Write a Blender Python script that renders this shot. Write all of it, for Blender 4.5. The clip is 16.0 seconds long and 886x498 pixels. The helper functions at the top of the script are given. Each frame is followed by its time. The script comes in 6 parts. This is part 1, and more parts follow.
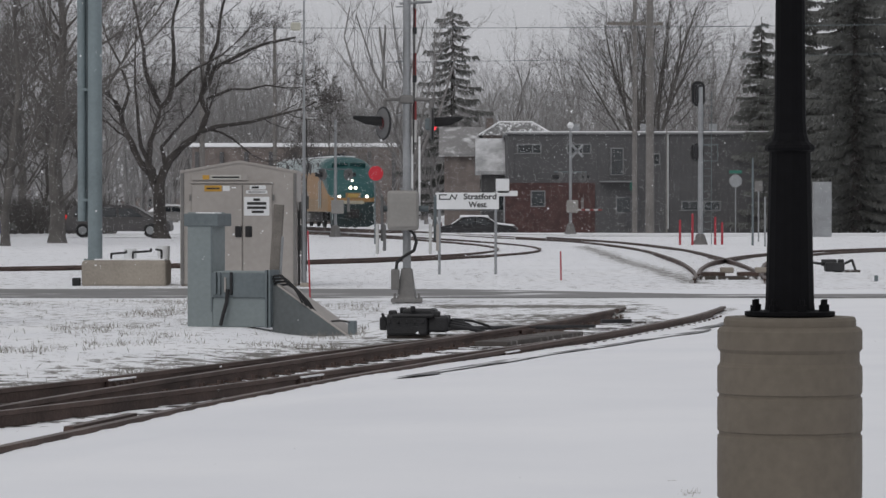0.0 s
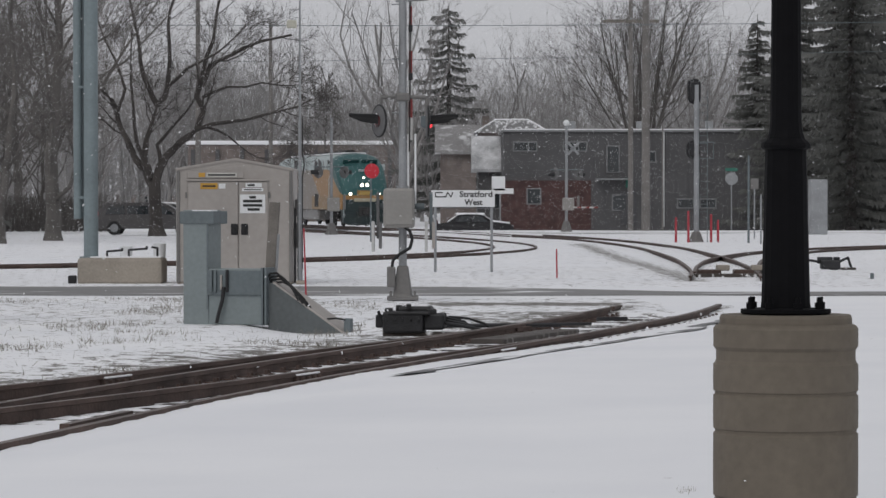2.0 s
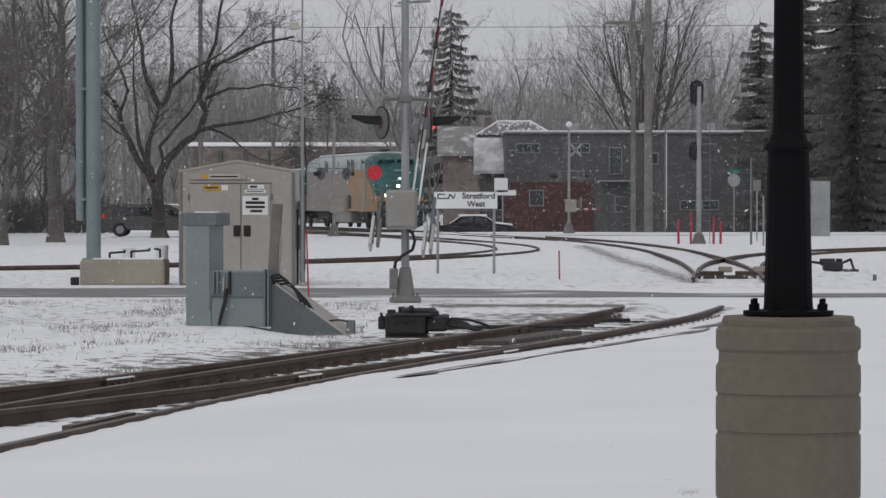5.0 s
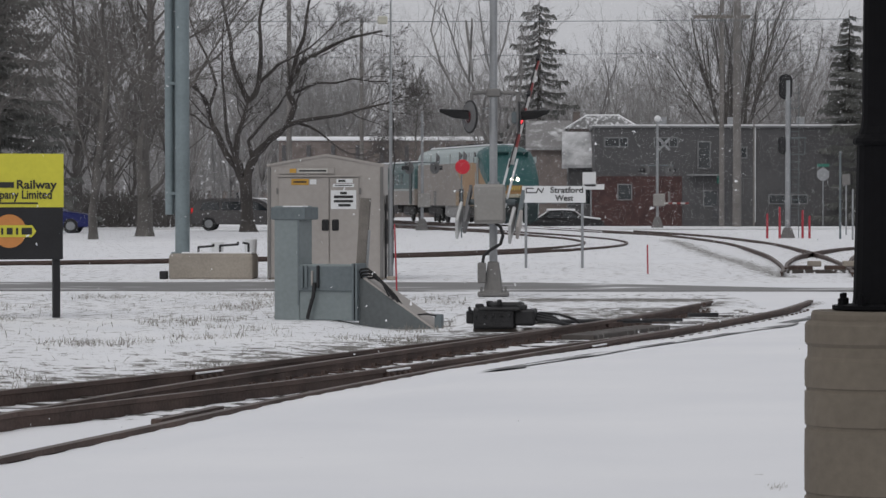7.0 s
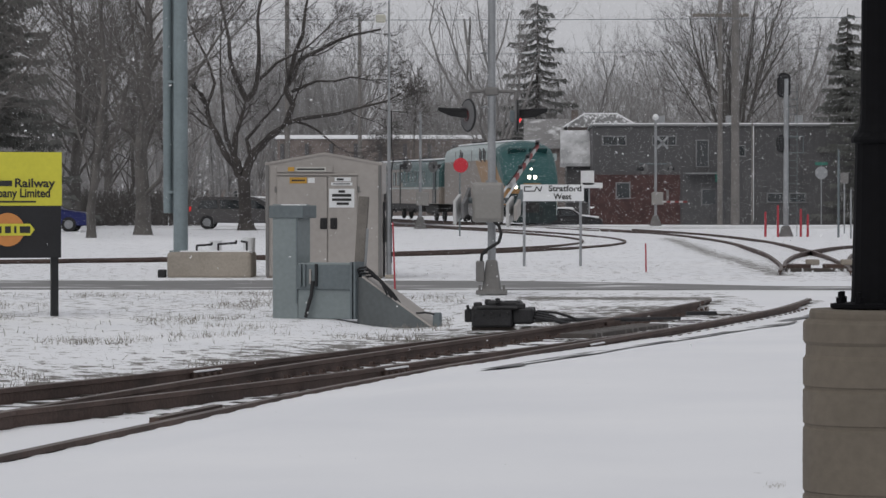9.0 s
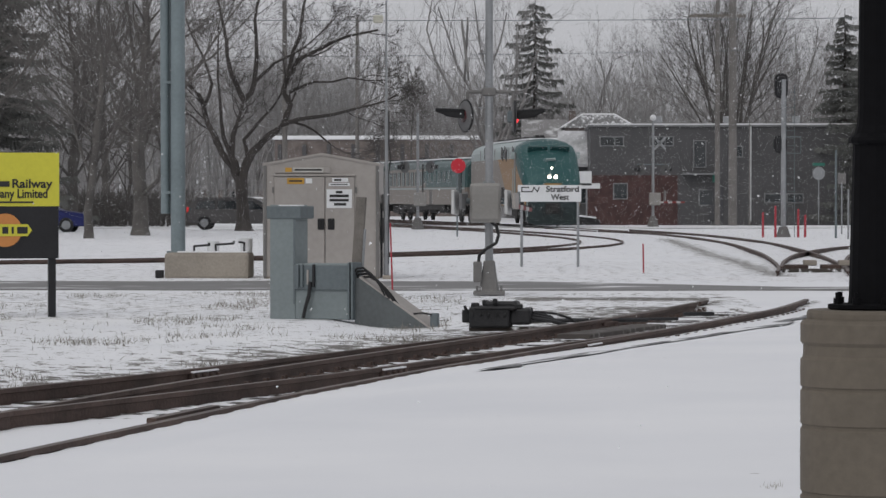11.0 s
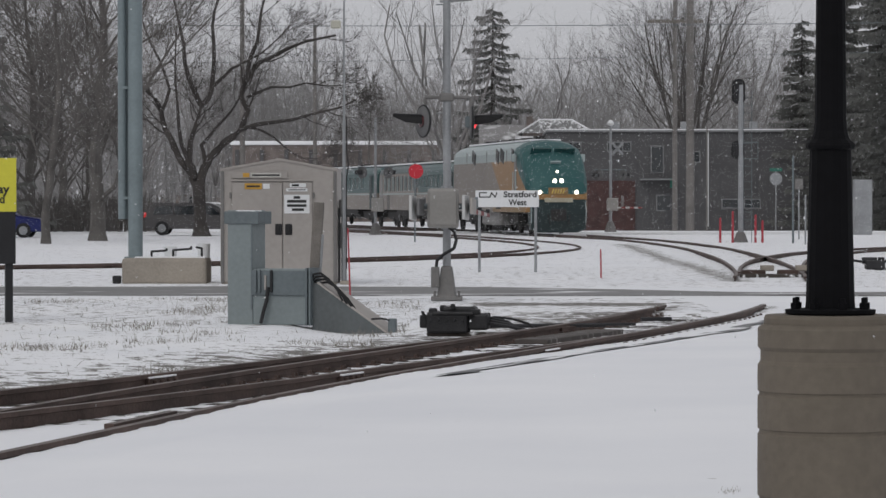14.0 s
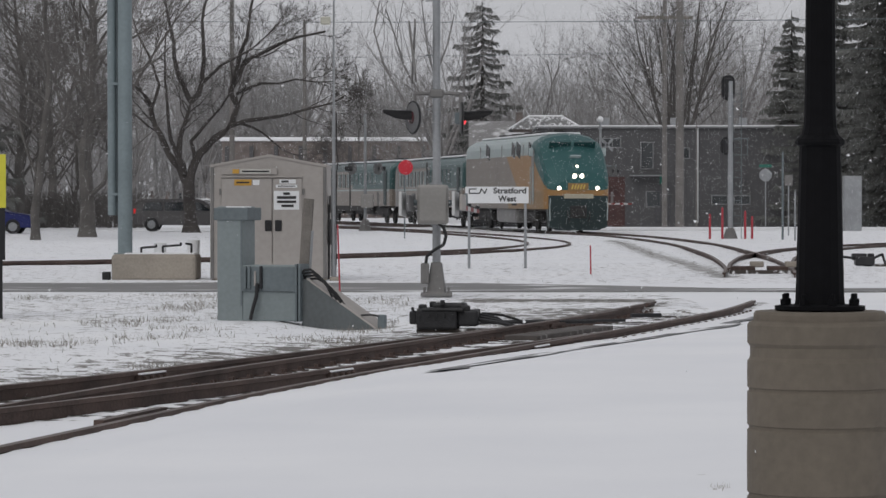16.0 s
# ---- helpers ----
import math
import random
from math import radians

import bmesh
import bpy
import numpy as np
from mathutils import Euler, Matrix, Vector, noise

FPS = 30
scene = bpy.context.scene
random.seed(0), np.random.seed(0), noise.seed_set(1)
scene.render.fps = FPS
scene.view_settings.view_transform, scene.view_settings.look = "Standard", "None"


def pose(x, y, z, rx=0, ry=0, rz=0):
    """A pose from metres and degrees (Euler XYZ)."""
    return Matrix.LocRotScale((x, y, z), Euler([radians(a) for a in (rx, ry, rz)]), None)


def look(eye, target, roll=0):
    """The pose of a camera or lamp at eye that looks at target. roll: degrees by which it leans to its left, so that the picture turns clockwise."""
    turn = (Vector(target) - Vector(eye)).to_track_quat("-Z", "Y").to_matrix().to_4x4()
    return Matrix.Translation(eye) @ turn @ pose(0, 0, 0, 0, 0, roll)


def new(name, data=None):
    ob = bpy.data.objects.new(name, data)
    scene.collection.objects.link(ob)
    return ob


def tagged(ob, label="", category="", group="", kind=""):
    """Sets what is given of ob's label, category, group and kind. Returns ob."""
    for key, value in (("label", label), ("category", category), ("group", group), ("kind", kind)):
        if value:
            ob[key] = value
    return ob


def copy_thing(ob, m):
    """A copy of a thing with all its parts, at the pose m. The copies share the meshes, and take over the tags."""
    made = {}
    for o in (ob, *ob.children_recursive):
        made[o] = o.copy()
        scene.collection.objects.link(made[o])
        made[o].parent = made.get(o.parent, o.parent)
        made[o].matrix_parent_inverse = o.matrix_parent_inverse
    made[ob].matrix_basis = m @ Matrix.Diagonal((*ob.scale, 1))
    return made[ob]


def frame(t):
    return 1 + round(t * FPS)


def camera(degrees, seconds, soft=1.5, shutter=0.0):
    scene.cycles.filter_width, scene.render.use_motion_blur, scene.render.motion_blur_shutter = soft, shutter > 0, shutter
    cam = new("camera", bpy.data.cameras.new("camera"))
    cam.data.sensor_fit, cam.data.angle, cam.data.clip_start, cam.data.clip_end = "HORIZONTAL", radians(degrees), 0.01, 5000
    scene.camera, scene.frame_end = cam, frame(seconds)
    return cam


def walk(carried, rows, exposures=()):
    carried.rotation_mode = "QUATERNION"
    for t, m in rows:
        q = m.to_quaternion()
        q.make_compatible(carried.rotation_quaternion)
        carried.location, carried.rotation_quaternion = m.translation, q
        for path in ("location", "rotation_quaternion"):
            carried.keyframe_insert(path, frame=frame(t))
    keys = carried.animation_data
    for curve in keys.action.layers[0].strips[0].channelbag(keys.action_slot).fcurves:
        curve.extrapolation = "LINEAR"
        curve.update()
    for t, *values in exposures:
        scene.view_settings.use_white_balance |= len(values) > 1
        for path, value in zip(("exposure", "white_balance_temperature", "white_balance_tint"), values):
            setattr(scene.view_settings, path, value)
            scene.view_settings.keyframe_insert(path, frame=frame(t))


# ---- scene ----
# camera: stands at one spot and pans a little
# K stretches all distances ahead, so that the train and the sleepers keep their true length
K = 1.70
FOCAL = 3500.0 * K
EYE = (0.0, 0.0, 1.65)
cam = camera(2 * math.degrees(math.atan(784 / FOCAL)), 16.0, soft=1.5)
# seconds, turn to the left and tilt (in units of the focal length / FOCAL)
TURNS = (
    (0.0, 0.0, 82.0), (0.5, -1.9, 84.7), (1.0, -0.9, 87.1), (1.5, -3.0, 86.0), (2.0, -7.2, 86.2), (2.5, -6.0, 86.0),
    (3.0, -4.4, 85.9), (3.2, -4.2, 85.6), (4.3, -3.2, 84.2), (5.3, -2.3, 83.0), (5.5, -2.0, 82.9), (5.6, 0.1, 83.0),
    (5.7, 99.0, 85.2), (5.8, 165.5, 87.5), (5.9, 171.0, 89.6), (6.0, 168.7, 90.9), (6.2, 165.0, 92.2), (6.5, 159.7, 93.3),
    (7.0, 153.3, 93.6), (7.5, 150.2, 95.5), (8.0, 150.2, 96.0), (8.5, 149.9, 95.5), (9.0, 150.2, 96.3), (10.2, 149.6, 96.0),
    (11.3, 139.5, 94.2), (11.5, 131.5, 93.4), (12.0, 113.7, 93.7), (12.5, 101.9, 92.3), (13.0, 90.6, 89.0), (13.5, 81.1, 86.4),
    (14.0, 70.8, 85.8), (14.5, 64.4, 89.0), (15.0, 61.4, 90.7), (15.5, 58.0, 92.5), (16.0, 52.6, 92.5))
walk(cam, [(t, pose(*EYE, 90 - math.degrees(math.atan(d / FOCAL)), 0, math.degrees(math.atan(a / FOCAL)))) for t, a, d in TURNS])

# overcast winter daylight
world = bpy.data.worlds.new("overcast")
scene.world = world
world.use_nodes = True
wn = world.node_tree.nodes
wl = world.node_tree.links
wn.clear()
w_out = wn.new("ShaderNodeOutputWorld")
w_bg = wn.new("ShaderNodeBackground")
w_sky = wn.new("ShaderNodeTexSky")
w_sky.sky_type = "NISHITA"
w_sky.sun_disc = False
w_sky.sun_elevation = radians(28)
w_sky.sun_rotation = radians(200)
w_hsv = wn.new("ShaderNodeHueSaturation")
w_hsv.inputs["Saturation"].default_value = 0.05
w_hsv.inputs["Value"].default_value = 0.10
w_mix = wn.new("ShaderNodeMix")
w_mix.data_type = "RGBA"
w_mix.inputs["Factor"].default_value = 0.88
w_mix.inputs["B"].default_value = (0.585, 0.592, 0.63, 1)
wl.new(w_sky.outputs[0], w_hsv.inputs["Color"])
wl.new(w_hsv.outputs[0], w_mix.inputs["A"])
wl.new(w_mix.outputs["Result"], w_bg.inputs["Color"])
w_bg.inputs["Strength"].default_value = 0.80
wl.new(w_bg.outputs[0], w_out.inputs[0])
sun_data = bpy.data.lights.new("sun", "SUN")
sun_data.energy, sun_data.angle, sun_data.color = 0.85, radians(40), (1.0, 0.98, 0.95)
sun = new("sun", sun_data)
sun.matrix_world = look((0, 0, 60), (22, 50, 0))
scene.view_settings.exposure = 0.0


# ---- materials ----
def material(name, col, rough=0.7, metal=0.0, scale=6.0, vary=0.25, bump=0.1, tint=None, spots=0.0, rand=0.0):
    """Noise at two scales over a base colour, with fine relief."""
    m = bpy.data.materials.new(name)
    m.use_nodes = True
    n, l = m.node_tree.nodes, m.node_tree.links
    b = n["Principled BSDF"]
    b.inputs["Roughness"].default_value, b.inputs["Metallic"].default_value = rough, metal
    tc = n.new("ShaderNodeTexCoord")
    big, fine = n.new("ShaderNodeTexNoise"), n.new("ShaderNodeTexNoise")
    big.inputs["Scale"].default_value, fine.inputs["Scale"].default_value = scale * 0.3, scale * 6
    big.inputs["Detail"].default_value, fine.inputs["Detail"].default_value = 4, 3
    for x in (big, fine):
        l.new(tc.outputs["Object"], x.inputs["Vector"])
    add = n.new("ShaderNodeMath")
    add.operation = "MULTIPLY_ADD"
    l.new(big.outputs["Fac"], add.inputs[0])
    add.inputs[1].default_value = 0.65
    half = n.new("ShaderNodeMath")
    half.operation = "MULTIPLY"
    half.inputs[1].default_value = 0.35
    l.new(fine.outputs["Fac"], half.inputs[0])
    l.new(half.outputs[0], add.inputs[2])
    ramp = n.new("ShaderNodeValToRGB")
    lo = tint or tuple(c * (1 - vary) for c in col)
    hi = tuple(min(1, c * (1 + vary)) for c in col)
    ramp.color_ramp.elements[0].position, ramp.color_ramp.elements[1].position = 0.36, 0.64
    ramp.color_ramp.elements[0].color, ramp.color_ramp.elements[1].color = (*lo, 1), (*hi, 1)
    l.new(add.outputs[0], ramp.inputs["Fac"])
    out = ramp.outputs["Color"]
    if rand:
        info, hs = n.new("ShaderNodeObjectInfo"), n.new("ShaderNodeHueSaturation")
        mr = n.new("ShaderNodeMapRange")
        mr.inputs["To Min"].default_value, mr.inputs["To Max"].default_value = 1 - rand, 1 + rand
        l.new(info.outputs["Random"], mr.inputs["Value"])
        l.new(mr.outputs[0], hs.inputs["Value"])
        l.new(out, hs.inputs["Color"])
        out = hs.outputs["Color"]
    l.new(out, b.inputs["Base Color"])
    bp = n.new("ShaderNodeBump")
    bp.inputs["Strength"].default_value, bp.inputs["Distance"].default_value = bump, 0.02
    l.new(fine.outputs["Fac"], bp.inputs["Height"])
    l.new(bp.outputs[0], b.inputs["Normal"])
    return m


def glowing(name, col, strength):
    m = bpy.data.materials.new(name)
    m.use_nodes = True
    b = m.node_tree.nodes["Principled BSDF"]
    b.inputs["Base Color"].default_value = (*col, 1)
    b.inputs["Emission Color"].default_value = (*col, 1)
    b.inputs["Emission Strength"].default_value = strength
    return m


def glassy(name, col, rough=0.08):
    m = material(name, col, rough, 0.0, 1.0, 0.2, 0.0)
    m.node_tree.nodes["Principled BSDF"].inputs["Specular IOR Level"].default_value = 0.8
    return m


def snow_ground():
    """Snow with bare patches of dead grass and gravel where the attribute "bare" is high."""
    m = bpy.data.materials.new("snow_ground")
    m.use_nodes = True
    n, l = m.node_tree.nodes, m.node_tree.links
    b = n["Principled BSDF"]
    b.inputs["Roughness"].default_value = 0.75
    tc = n.new("ShaderNodeTexCoord")
    at = n.new("ShaderNodeAttribute")
    at.attribute_name = "bare"

    def noise_at(s, detail, stretch=(1, 1, 1)):
        mp, x = n.new("ShaderNodeMapping"), n.new("ShaderNodeTexNoise")
        mp.inputs["Scale"].default_value = stretch
        l.new(tc.outputs["Object"], mp.inputs["Vector"])
        l.new(mp.outputs[0], x.inputs["Vector"])
        x.inputs["Scale"].default_value, x.inputs["Detail"].default_value = s, detail
        return x.outputs["Fac"]

    big, mid, fine = noise_at(0.35, 4), noise_at(6.0, 6, (0.75, 0.6, 1)), noise_at(22, 4)
    s1 = n.new("ShaderNodeMath")
    s1.operation = "MULTIPLY_ADD"
    l.new(mid, s1.inputs[0])
    s1.inputs[1].default_value = 0.6
    s2 = n.new("ShaderNodeMath")
    s2.operation = "MULTIPLY"
    s2.inputs[1].default_value = 0.4
    l.new(fine, s2.inputs[0])
    l.new(s2.outputs[0], s1.inputs[2])
    s3 = n.new("ShaderNodeMath")
    s3.operation = "MULTIPLY_ADD"
    l.new(at.outputs["Fac"], s3.inputs[0])
    s3.inputs[1].default_value = 0.36
    l.new(s1.outputs[0], s3.inputs[2])
    edge = n.new("ShaderNodeMapRange")
    edge.inputs["From Min"].default_value, edge.inputs["From Max"].default_value = 0.69, 0.73
    l.new(s3.outputs[0], edge.inputs["Value"])
    snow = n.new("ShaderNodeValToRGB")
    snow.color_ramp.elements[0].position, snow.color_ramp.elements[1].position = 0.3, 0.7
    snow.color_ramp.elements[0].color, snow.color_ramp.elements[1].color = (0.79, 0.80, 0.83, 1), (0.86, 0.865, 0.885, 1)
    l.new(big, snow.inputs["Fac"])
    dirt = n.new("ShaderNodeValToRGB")
    dirt.color_ramp.elements[0].position, dirt.color_ramp.elements[1].position = 0.35, 0.65
    dirt.color_ramp.elements[0].color, dirt.color_ramp.elements[1].color = (0.075, 0.07, 0.064, 1), (0.22, 0.205, 0.185, 1)
    l.new(fine, dirt.inputs["Fac"])
    mix = n.new("ShaderNodeMix")
    mix.data_type = "RGBA"
    l.new(edge.outputs[0], mix.inputs["Factor"])
    l.new(snow.outputs[0], mix.inputs["A"])
    l.new(dirt.outputs[0], mix.inputs["B"])
    l.new(mix.outputs["Result"], b.inputs["Base Color"])
    bp = n.new("ShaderNodeBump")
    bp.inputs["Strength"].default_value, bp.inputs["Distance"].default_value = 0.25, 0.03
    l.new(mid, bp.inputs["Height"])
    l.new(bp.outputs[0], b.inputs["Normal"])
    return m


def patched(name, col, over, low, high, scale, rough=0.8, stretch=(1, 1, 1)):
    """One surface partly covered by another (snow on asphalt, rust on paint)."""
    m = material(name, col, rough, 0, scale, 0.2, 0.15)
    n, l = m.node_tree.nodes, m.node_tree.links
    b = n["Principled BSDF"]
    base = b.inputs["Base Color"].links[0].from_socket
    tc, mp, x = n.new("ShaderNodeTexCoord"), n.new("ShaderNodeMapping"), n.new("ShaderNodeTexNoise")
    mp.inputs["Scale"].default_value = stretch
    l.new(tc.outputs["Object"], mp.inputs["Vector"])
    l.new(mp.outputs[0], x.inputs["Vector"])
    x.inputs["Scale"].default_value, x.inputs["Detail"].default_value = scale, 6
    mr = n.new("ShaderNodeMapRange")
    mr.inputs["From Min"].default_value, mr.inputs["From Max"].default_value = low, high
    l.new(x.outputs["Fac"], mr.inputs["Value"])
    mix = n.new("ShaderNodeMix")
    mix.data_type = "RGBA"
    l.new(mr.outputs[0], mix.inputs["Factor"])
    l.new(base, mix.inputs["A"])
    mix.inputs["B"].default_value = (*over, 1)
    l.new(mix.outputs["Result"], b.inputs["Base Color"])
    return m


SNOW_COL = (0.82, 0.825, 0.845)
M_SNOWG = snow_ground()
M_SNOW = material("snow", SNOW_COL, 0.75, 0, 3, 0.04, 0.2)
M_ROAD = patched("wet_asphalt", (0.185, 0.182, 0.18), SNOW_COL, 0.58, 0.72, 0.9, 0.6, (0.5, 0.8, 1))
M_ROADFAR = patched("snowed_asphalt", (0.20, 0.198, 0.197), SNOW_COL, 0.36, 0.50, 0.5, 0.6, (0.25, 1.2, 1))
M_RAIL = material("rusty_rail", (0.082, 0.055, 0.046), 0.75, 0.2, 5, 0.4, 0.2)
M_RAILTOP = material("worn_rail_top", (0.135, 0.11, 0.10), 0.6, 0.2, 5, 0.3, 0.1)
M_TIE = patched("snowy_timber", (0.050, 0.042, 0.036), SNOW_COL, 0.58, 0.68, 7)
M_GALV = material("galvanised_steel", (0.30, 0.31, 0.32), 0.5, 0.5, 5, 0.18, 0.05)
M_POLE = material("blue_grey_paint", (0.20, 0.245, 0.26), 0.6, 0.1, 3, 0.14, 0.05)
M_GREYBOX = material("grey_green_paint", (0.205, 0.238, 0.243), 0.55, 0.1, 3, 0.14, 0.06)
M_GREYDK = material("dark_grey_paint", (0.13, 0.155, 0.165), 0.6, 0.1, 3, 0.18, 0.06)
M_WEDGE = material("dull_dark_sheet_metal", (0.095, 0.105, 0.108), 0.65, 0.1, 3, 0.2, 0.06)
M_ALU = material("weathered_aluminium", (0.36, 0.335, 0.314), 0.55, 0.25, 1.6, 0.10, 0.04)
M_ALUDK = material("aluminium_edge", (0.17, 0.165, 0.16), 0.6, 0.2, 3, 0.15, 0.05)
M_BLACK = material("black_paint", (0.012, 0.012, 0.014), 0.5, 0.1, 5, 0.3, 0.08)
M_LAMP = material("black_cast_iron", (0.004, 0.004, 0.005), 0.75, 0.2, 4, 0.3, 0.12)
M_LAMP.node_tree.nodes["Principled BSDF"].inputs["Specular IOR Level"].default_value = 0.15
M_RUBBER = material("black_rubber", (0.015, 0.015, 0.016), 0.7, 0, 6, 0.3, 0.1)
M_MACH = material("oily_black_iron", (0.022, 0.022, 0.024), 0.55, 0.2, 9, 0.5, 0.3)
M_CONC = material("tan_concrete", (0.143, 0.121, 0.095), 0.85, 0, 3.5, 0.16, 0.18)
M_CONC2 = material("grey_concrete", (0.30, 0.268, 0.228), 0.9, 0, 4, 0.18, 0.2)
M_WOOD = material("grey_weathered_timber", (0.17, 0.155, 0.14), 0.85, 0, 9, 0.3, 0.3)
M_WHITE = material("white_paint", (0.70, 0.71, 0.72), 0.5, 0, 4, 0.06, 0.02)
M_INK = material("black_ink", (0.02, 0.02, 0.02), 0.6, 0, 9, 0.2, 0)
M_RED = material("red_paint", (0.36, 0.035, 0.05), 0.55, 0, 5, 0.15, 0.04)
M_REDTARGET = material("red_reflective", (0.48, 0.015, 0.03), 0.4, 0, 5, 0.1, 0.02)
M_REDGLOW = glowing("red_lamp", (1.0, 0.04, 0.05), 1.4)
M_REDLENS = glassy("dark_red_lens", (0.06, 0.012, 0.014), 0.2)
M_HEAD = glowing("headlight", (1.0, 0.90, 0.74), 5.0)
M_YELLOW = material("yellow_paint", (0.60, 0.56, 0.05), 0.5, 0, 3, 0.07, 0.02)
M_ORANGE = material("orange_paint", (0.55, 0.22, 0.06), 0.5, 0, 3, 0.1, 0.02)
M_GLASS = glassy("dark_glass", (0.02, 0.024, 0.027))
M_SIDING = material("dark_grey_siding", (0.078, 0.077, 0.080), 0.7, 0, 1.5, 0.14, 0.08)
M_BRICKRED = material("red_brick", (0.068, 0.036, 0.034), 0.85, 0, 8, 0.3, 0.2)
M_HOUSE = material("brown_brick", (0.16, 0.135, 0.125), 0.85, 0, 5, 0.25, 0.2)
# grey bark and twigs, lightened in their base colour towards the haze
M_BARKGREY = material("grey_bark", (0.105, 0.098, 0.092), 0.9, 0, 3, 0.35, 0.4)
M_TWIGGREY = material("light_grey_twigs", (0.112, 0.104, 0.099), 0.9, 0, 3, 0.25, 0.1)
# distance haze put into the colour: bark paled for the far trees
M_BARKHAZE = material("haze_pale_bark", (0.22, 0.212, 0.208), 0.9, 0, 3, 0.3, 0.3)
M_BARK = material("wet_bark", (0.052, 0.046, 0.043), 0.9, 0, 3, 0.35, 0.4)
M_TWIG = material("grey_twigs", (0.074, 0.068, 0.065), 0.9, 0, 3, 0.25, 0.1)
# far twigs, their base colour paled to imitate haze
M_TWIGHAZE = material("haze_pale_twigs", (0.27, 0.264, 0.262), 0.9, 0, 3, 0.25, 0.1)
# needles greyed and lightened to carry the haze, with specks of snow
M_NEEDLE = patched("hazed_spruce_needles", (0.112, 0.114, 0.108), (0.45, 0.46, 0.47), 0.70, 0.80, 1.4)
M_GRASS = material("dead_grass", (0.245, 0.228, 0.20), 0.9, 0, 8, 0.3, 0.1, rand=0.2)
M_WPOLE = material("grey_timber_pole", (0.17, 0.16, 0.152), 0.9, 0, 4, 0.2, 0.2)
M_TEALDK = material("dark_teal_paint", (0.010, 0.024, 0.025), 0.5, 0.1, 2, 0.2, 0.03)
M_SILVER = material("dirty_silver_paint", (0.22, 0.215, 0.21), 0.5, 0.2, 1.2, 0.16, 0.05)
M_PALE = material("pale_grey_paint", (0.36, 0.42, 0.42), 0.5, 0.1, 2, 0.1, 0.03)
M_UNDER = material("brake_dust_black", (0.035, 0.034, 0.034), 0.8, 0.1, 5, 0.3, 0.2)
M_VAN = material("grey_van_paint", (0.085, 0.081, 0.082), 0.35, 0.3, 2, 0.12, 0.02)
M_BLUE = material("blue_car_paint", (0.012, 0.018, 0.11), 0.35, 0.3, 2, 0.15, 0.02)
M_GREEN = material("green_sign_paint", (0.03, 0.16, 0.12), 0.5, 0, 2, 0.1, 0.02)


# ---- mesh helpers ----
def thing(name, x, y, z, label, category, group="", rz=0.0, kind=""):
    ob = new(name)
    ob.matrix_world = pose(x, y * K, z, 0, 0, rz)
    return tagged(ob, label, category, group, kind)


def part(name, bm, mat, parent=None, label="", smooth=False):
    me = bpy.data.meshes.new(name)
    bm.to_mesh(me)
    bm.free()
    for m in (mat if isinstance(mat, (list, tuple)) else (mat,)):
        me.materials.append(m)
    if smooth:
        for p in me.polygons:
            p.use_smooth = True
    ob = new(name, me)
    ob.parent = parent
    return tagged(ob, label)


def box(bm, c, s, bevel=0.0, rot=None):
    """A bevelled block of size s round c; adds to bm and returns bm."""
    bm = bm or bmesh.new()
    m = Matrix.Translation(c)
    if rot:
        m = m @ pose(0, 0, 0, *rot)
    r = bmesh.ops.create_cube(bm, size=1, matrix=m @ Matrix.Diagonal((*s, 1)))
    if bevel:
        edges = list({e for v in r["verts"] for e in v.link_edges})
        bmesh.ops.bevel(bm, geom=edges, offset=bevel, segments=2, affect="EDGES", profile=0.5)
    return bm


def rod(bm, a, b, r0, r1=None, n=10):
    """A capped round bar from a to b."""
    bm = bm or bmesh.new()
    a, b = Vector(a), Vector(b)
    d = b - a
    m = Matrix.Translation((a + b) / 2) @ d.to_track_quat("Z", "Y").to_matrix().to_4x4()
    bmesh.ops.create_cone(bm, cap_ends=True, segments=n, radius1=r0, radius2=r0 if r1 is None else r1, depth=d.length, matrix=m)
    return bm


def pipe(bm, pts, r, n=8):
    bm = bm or bmesh.new()
    for a, b in zip(pts, pts[1:]):
        rod(bm, a, b, r, r, n)
    for p in pts[1:-1]:
        bmesh.ops.create_icosphere(bm, subdivisions=1, radius=r * 1.02, matrix=Matrix.Translation(p))
    return bm


def turned(bm, prof, n=24, at=(0, 0, 0)):
    """A turned body from (radius, height) pairs."""
    bm = bm or bmesh.new()
    rings = []
    for r, z in prof:
        rings.append([bm.verts.new((at[0] + r * math.cos(2 * math.pi * i / n), at[1] + r * math.sin(2 * math.pi * i / n), at[2] + z)) for i in range(n)])
    for a, b in zip(rings, rings[1:]):
        for i in range(n):
            bm.faces.new((a[i], a[(i + 1) % n], b[(i + 1) % n], b[i]))
    bm.faces.new(list(reversed(rings[0])))
    bm.faces.new(rings[-1])
    return bm


def extrude(bm, outline, a, b, axis="y"):
    """A prism: outline of (u, v) pairs pushed from a to b along an axis."""
    bm = bm or bmesh.new()
    put = {"y": lambda u, v, w: (u, w, v), "x": lambda u, v, w: (w, u, v), "z": lambda u, v, w: (u, v, w)}[axis]
    f0 = [bm.verts.new(put(u, v, a)) for u, v in outline]
    f1 = [bm.verts.new(put(u, v, b)) for u, v in outline]
    k = len(outline)
    bm.faces.new(f0)
    bm.faces.new(list(reversed(f1)))
    for i in range(k):
        bm.faces.new((f0[i], f1[i], f1[(i + 1) % k], f0[(i + 1) % k]))
    bmesh.ops.recalc_face_normals(bm, faces=bm.faces)
    return bm


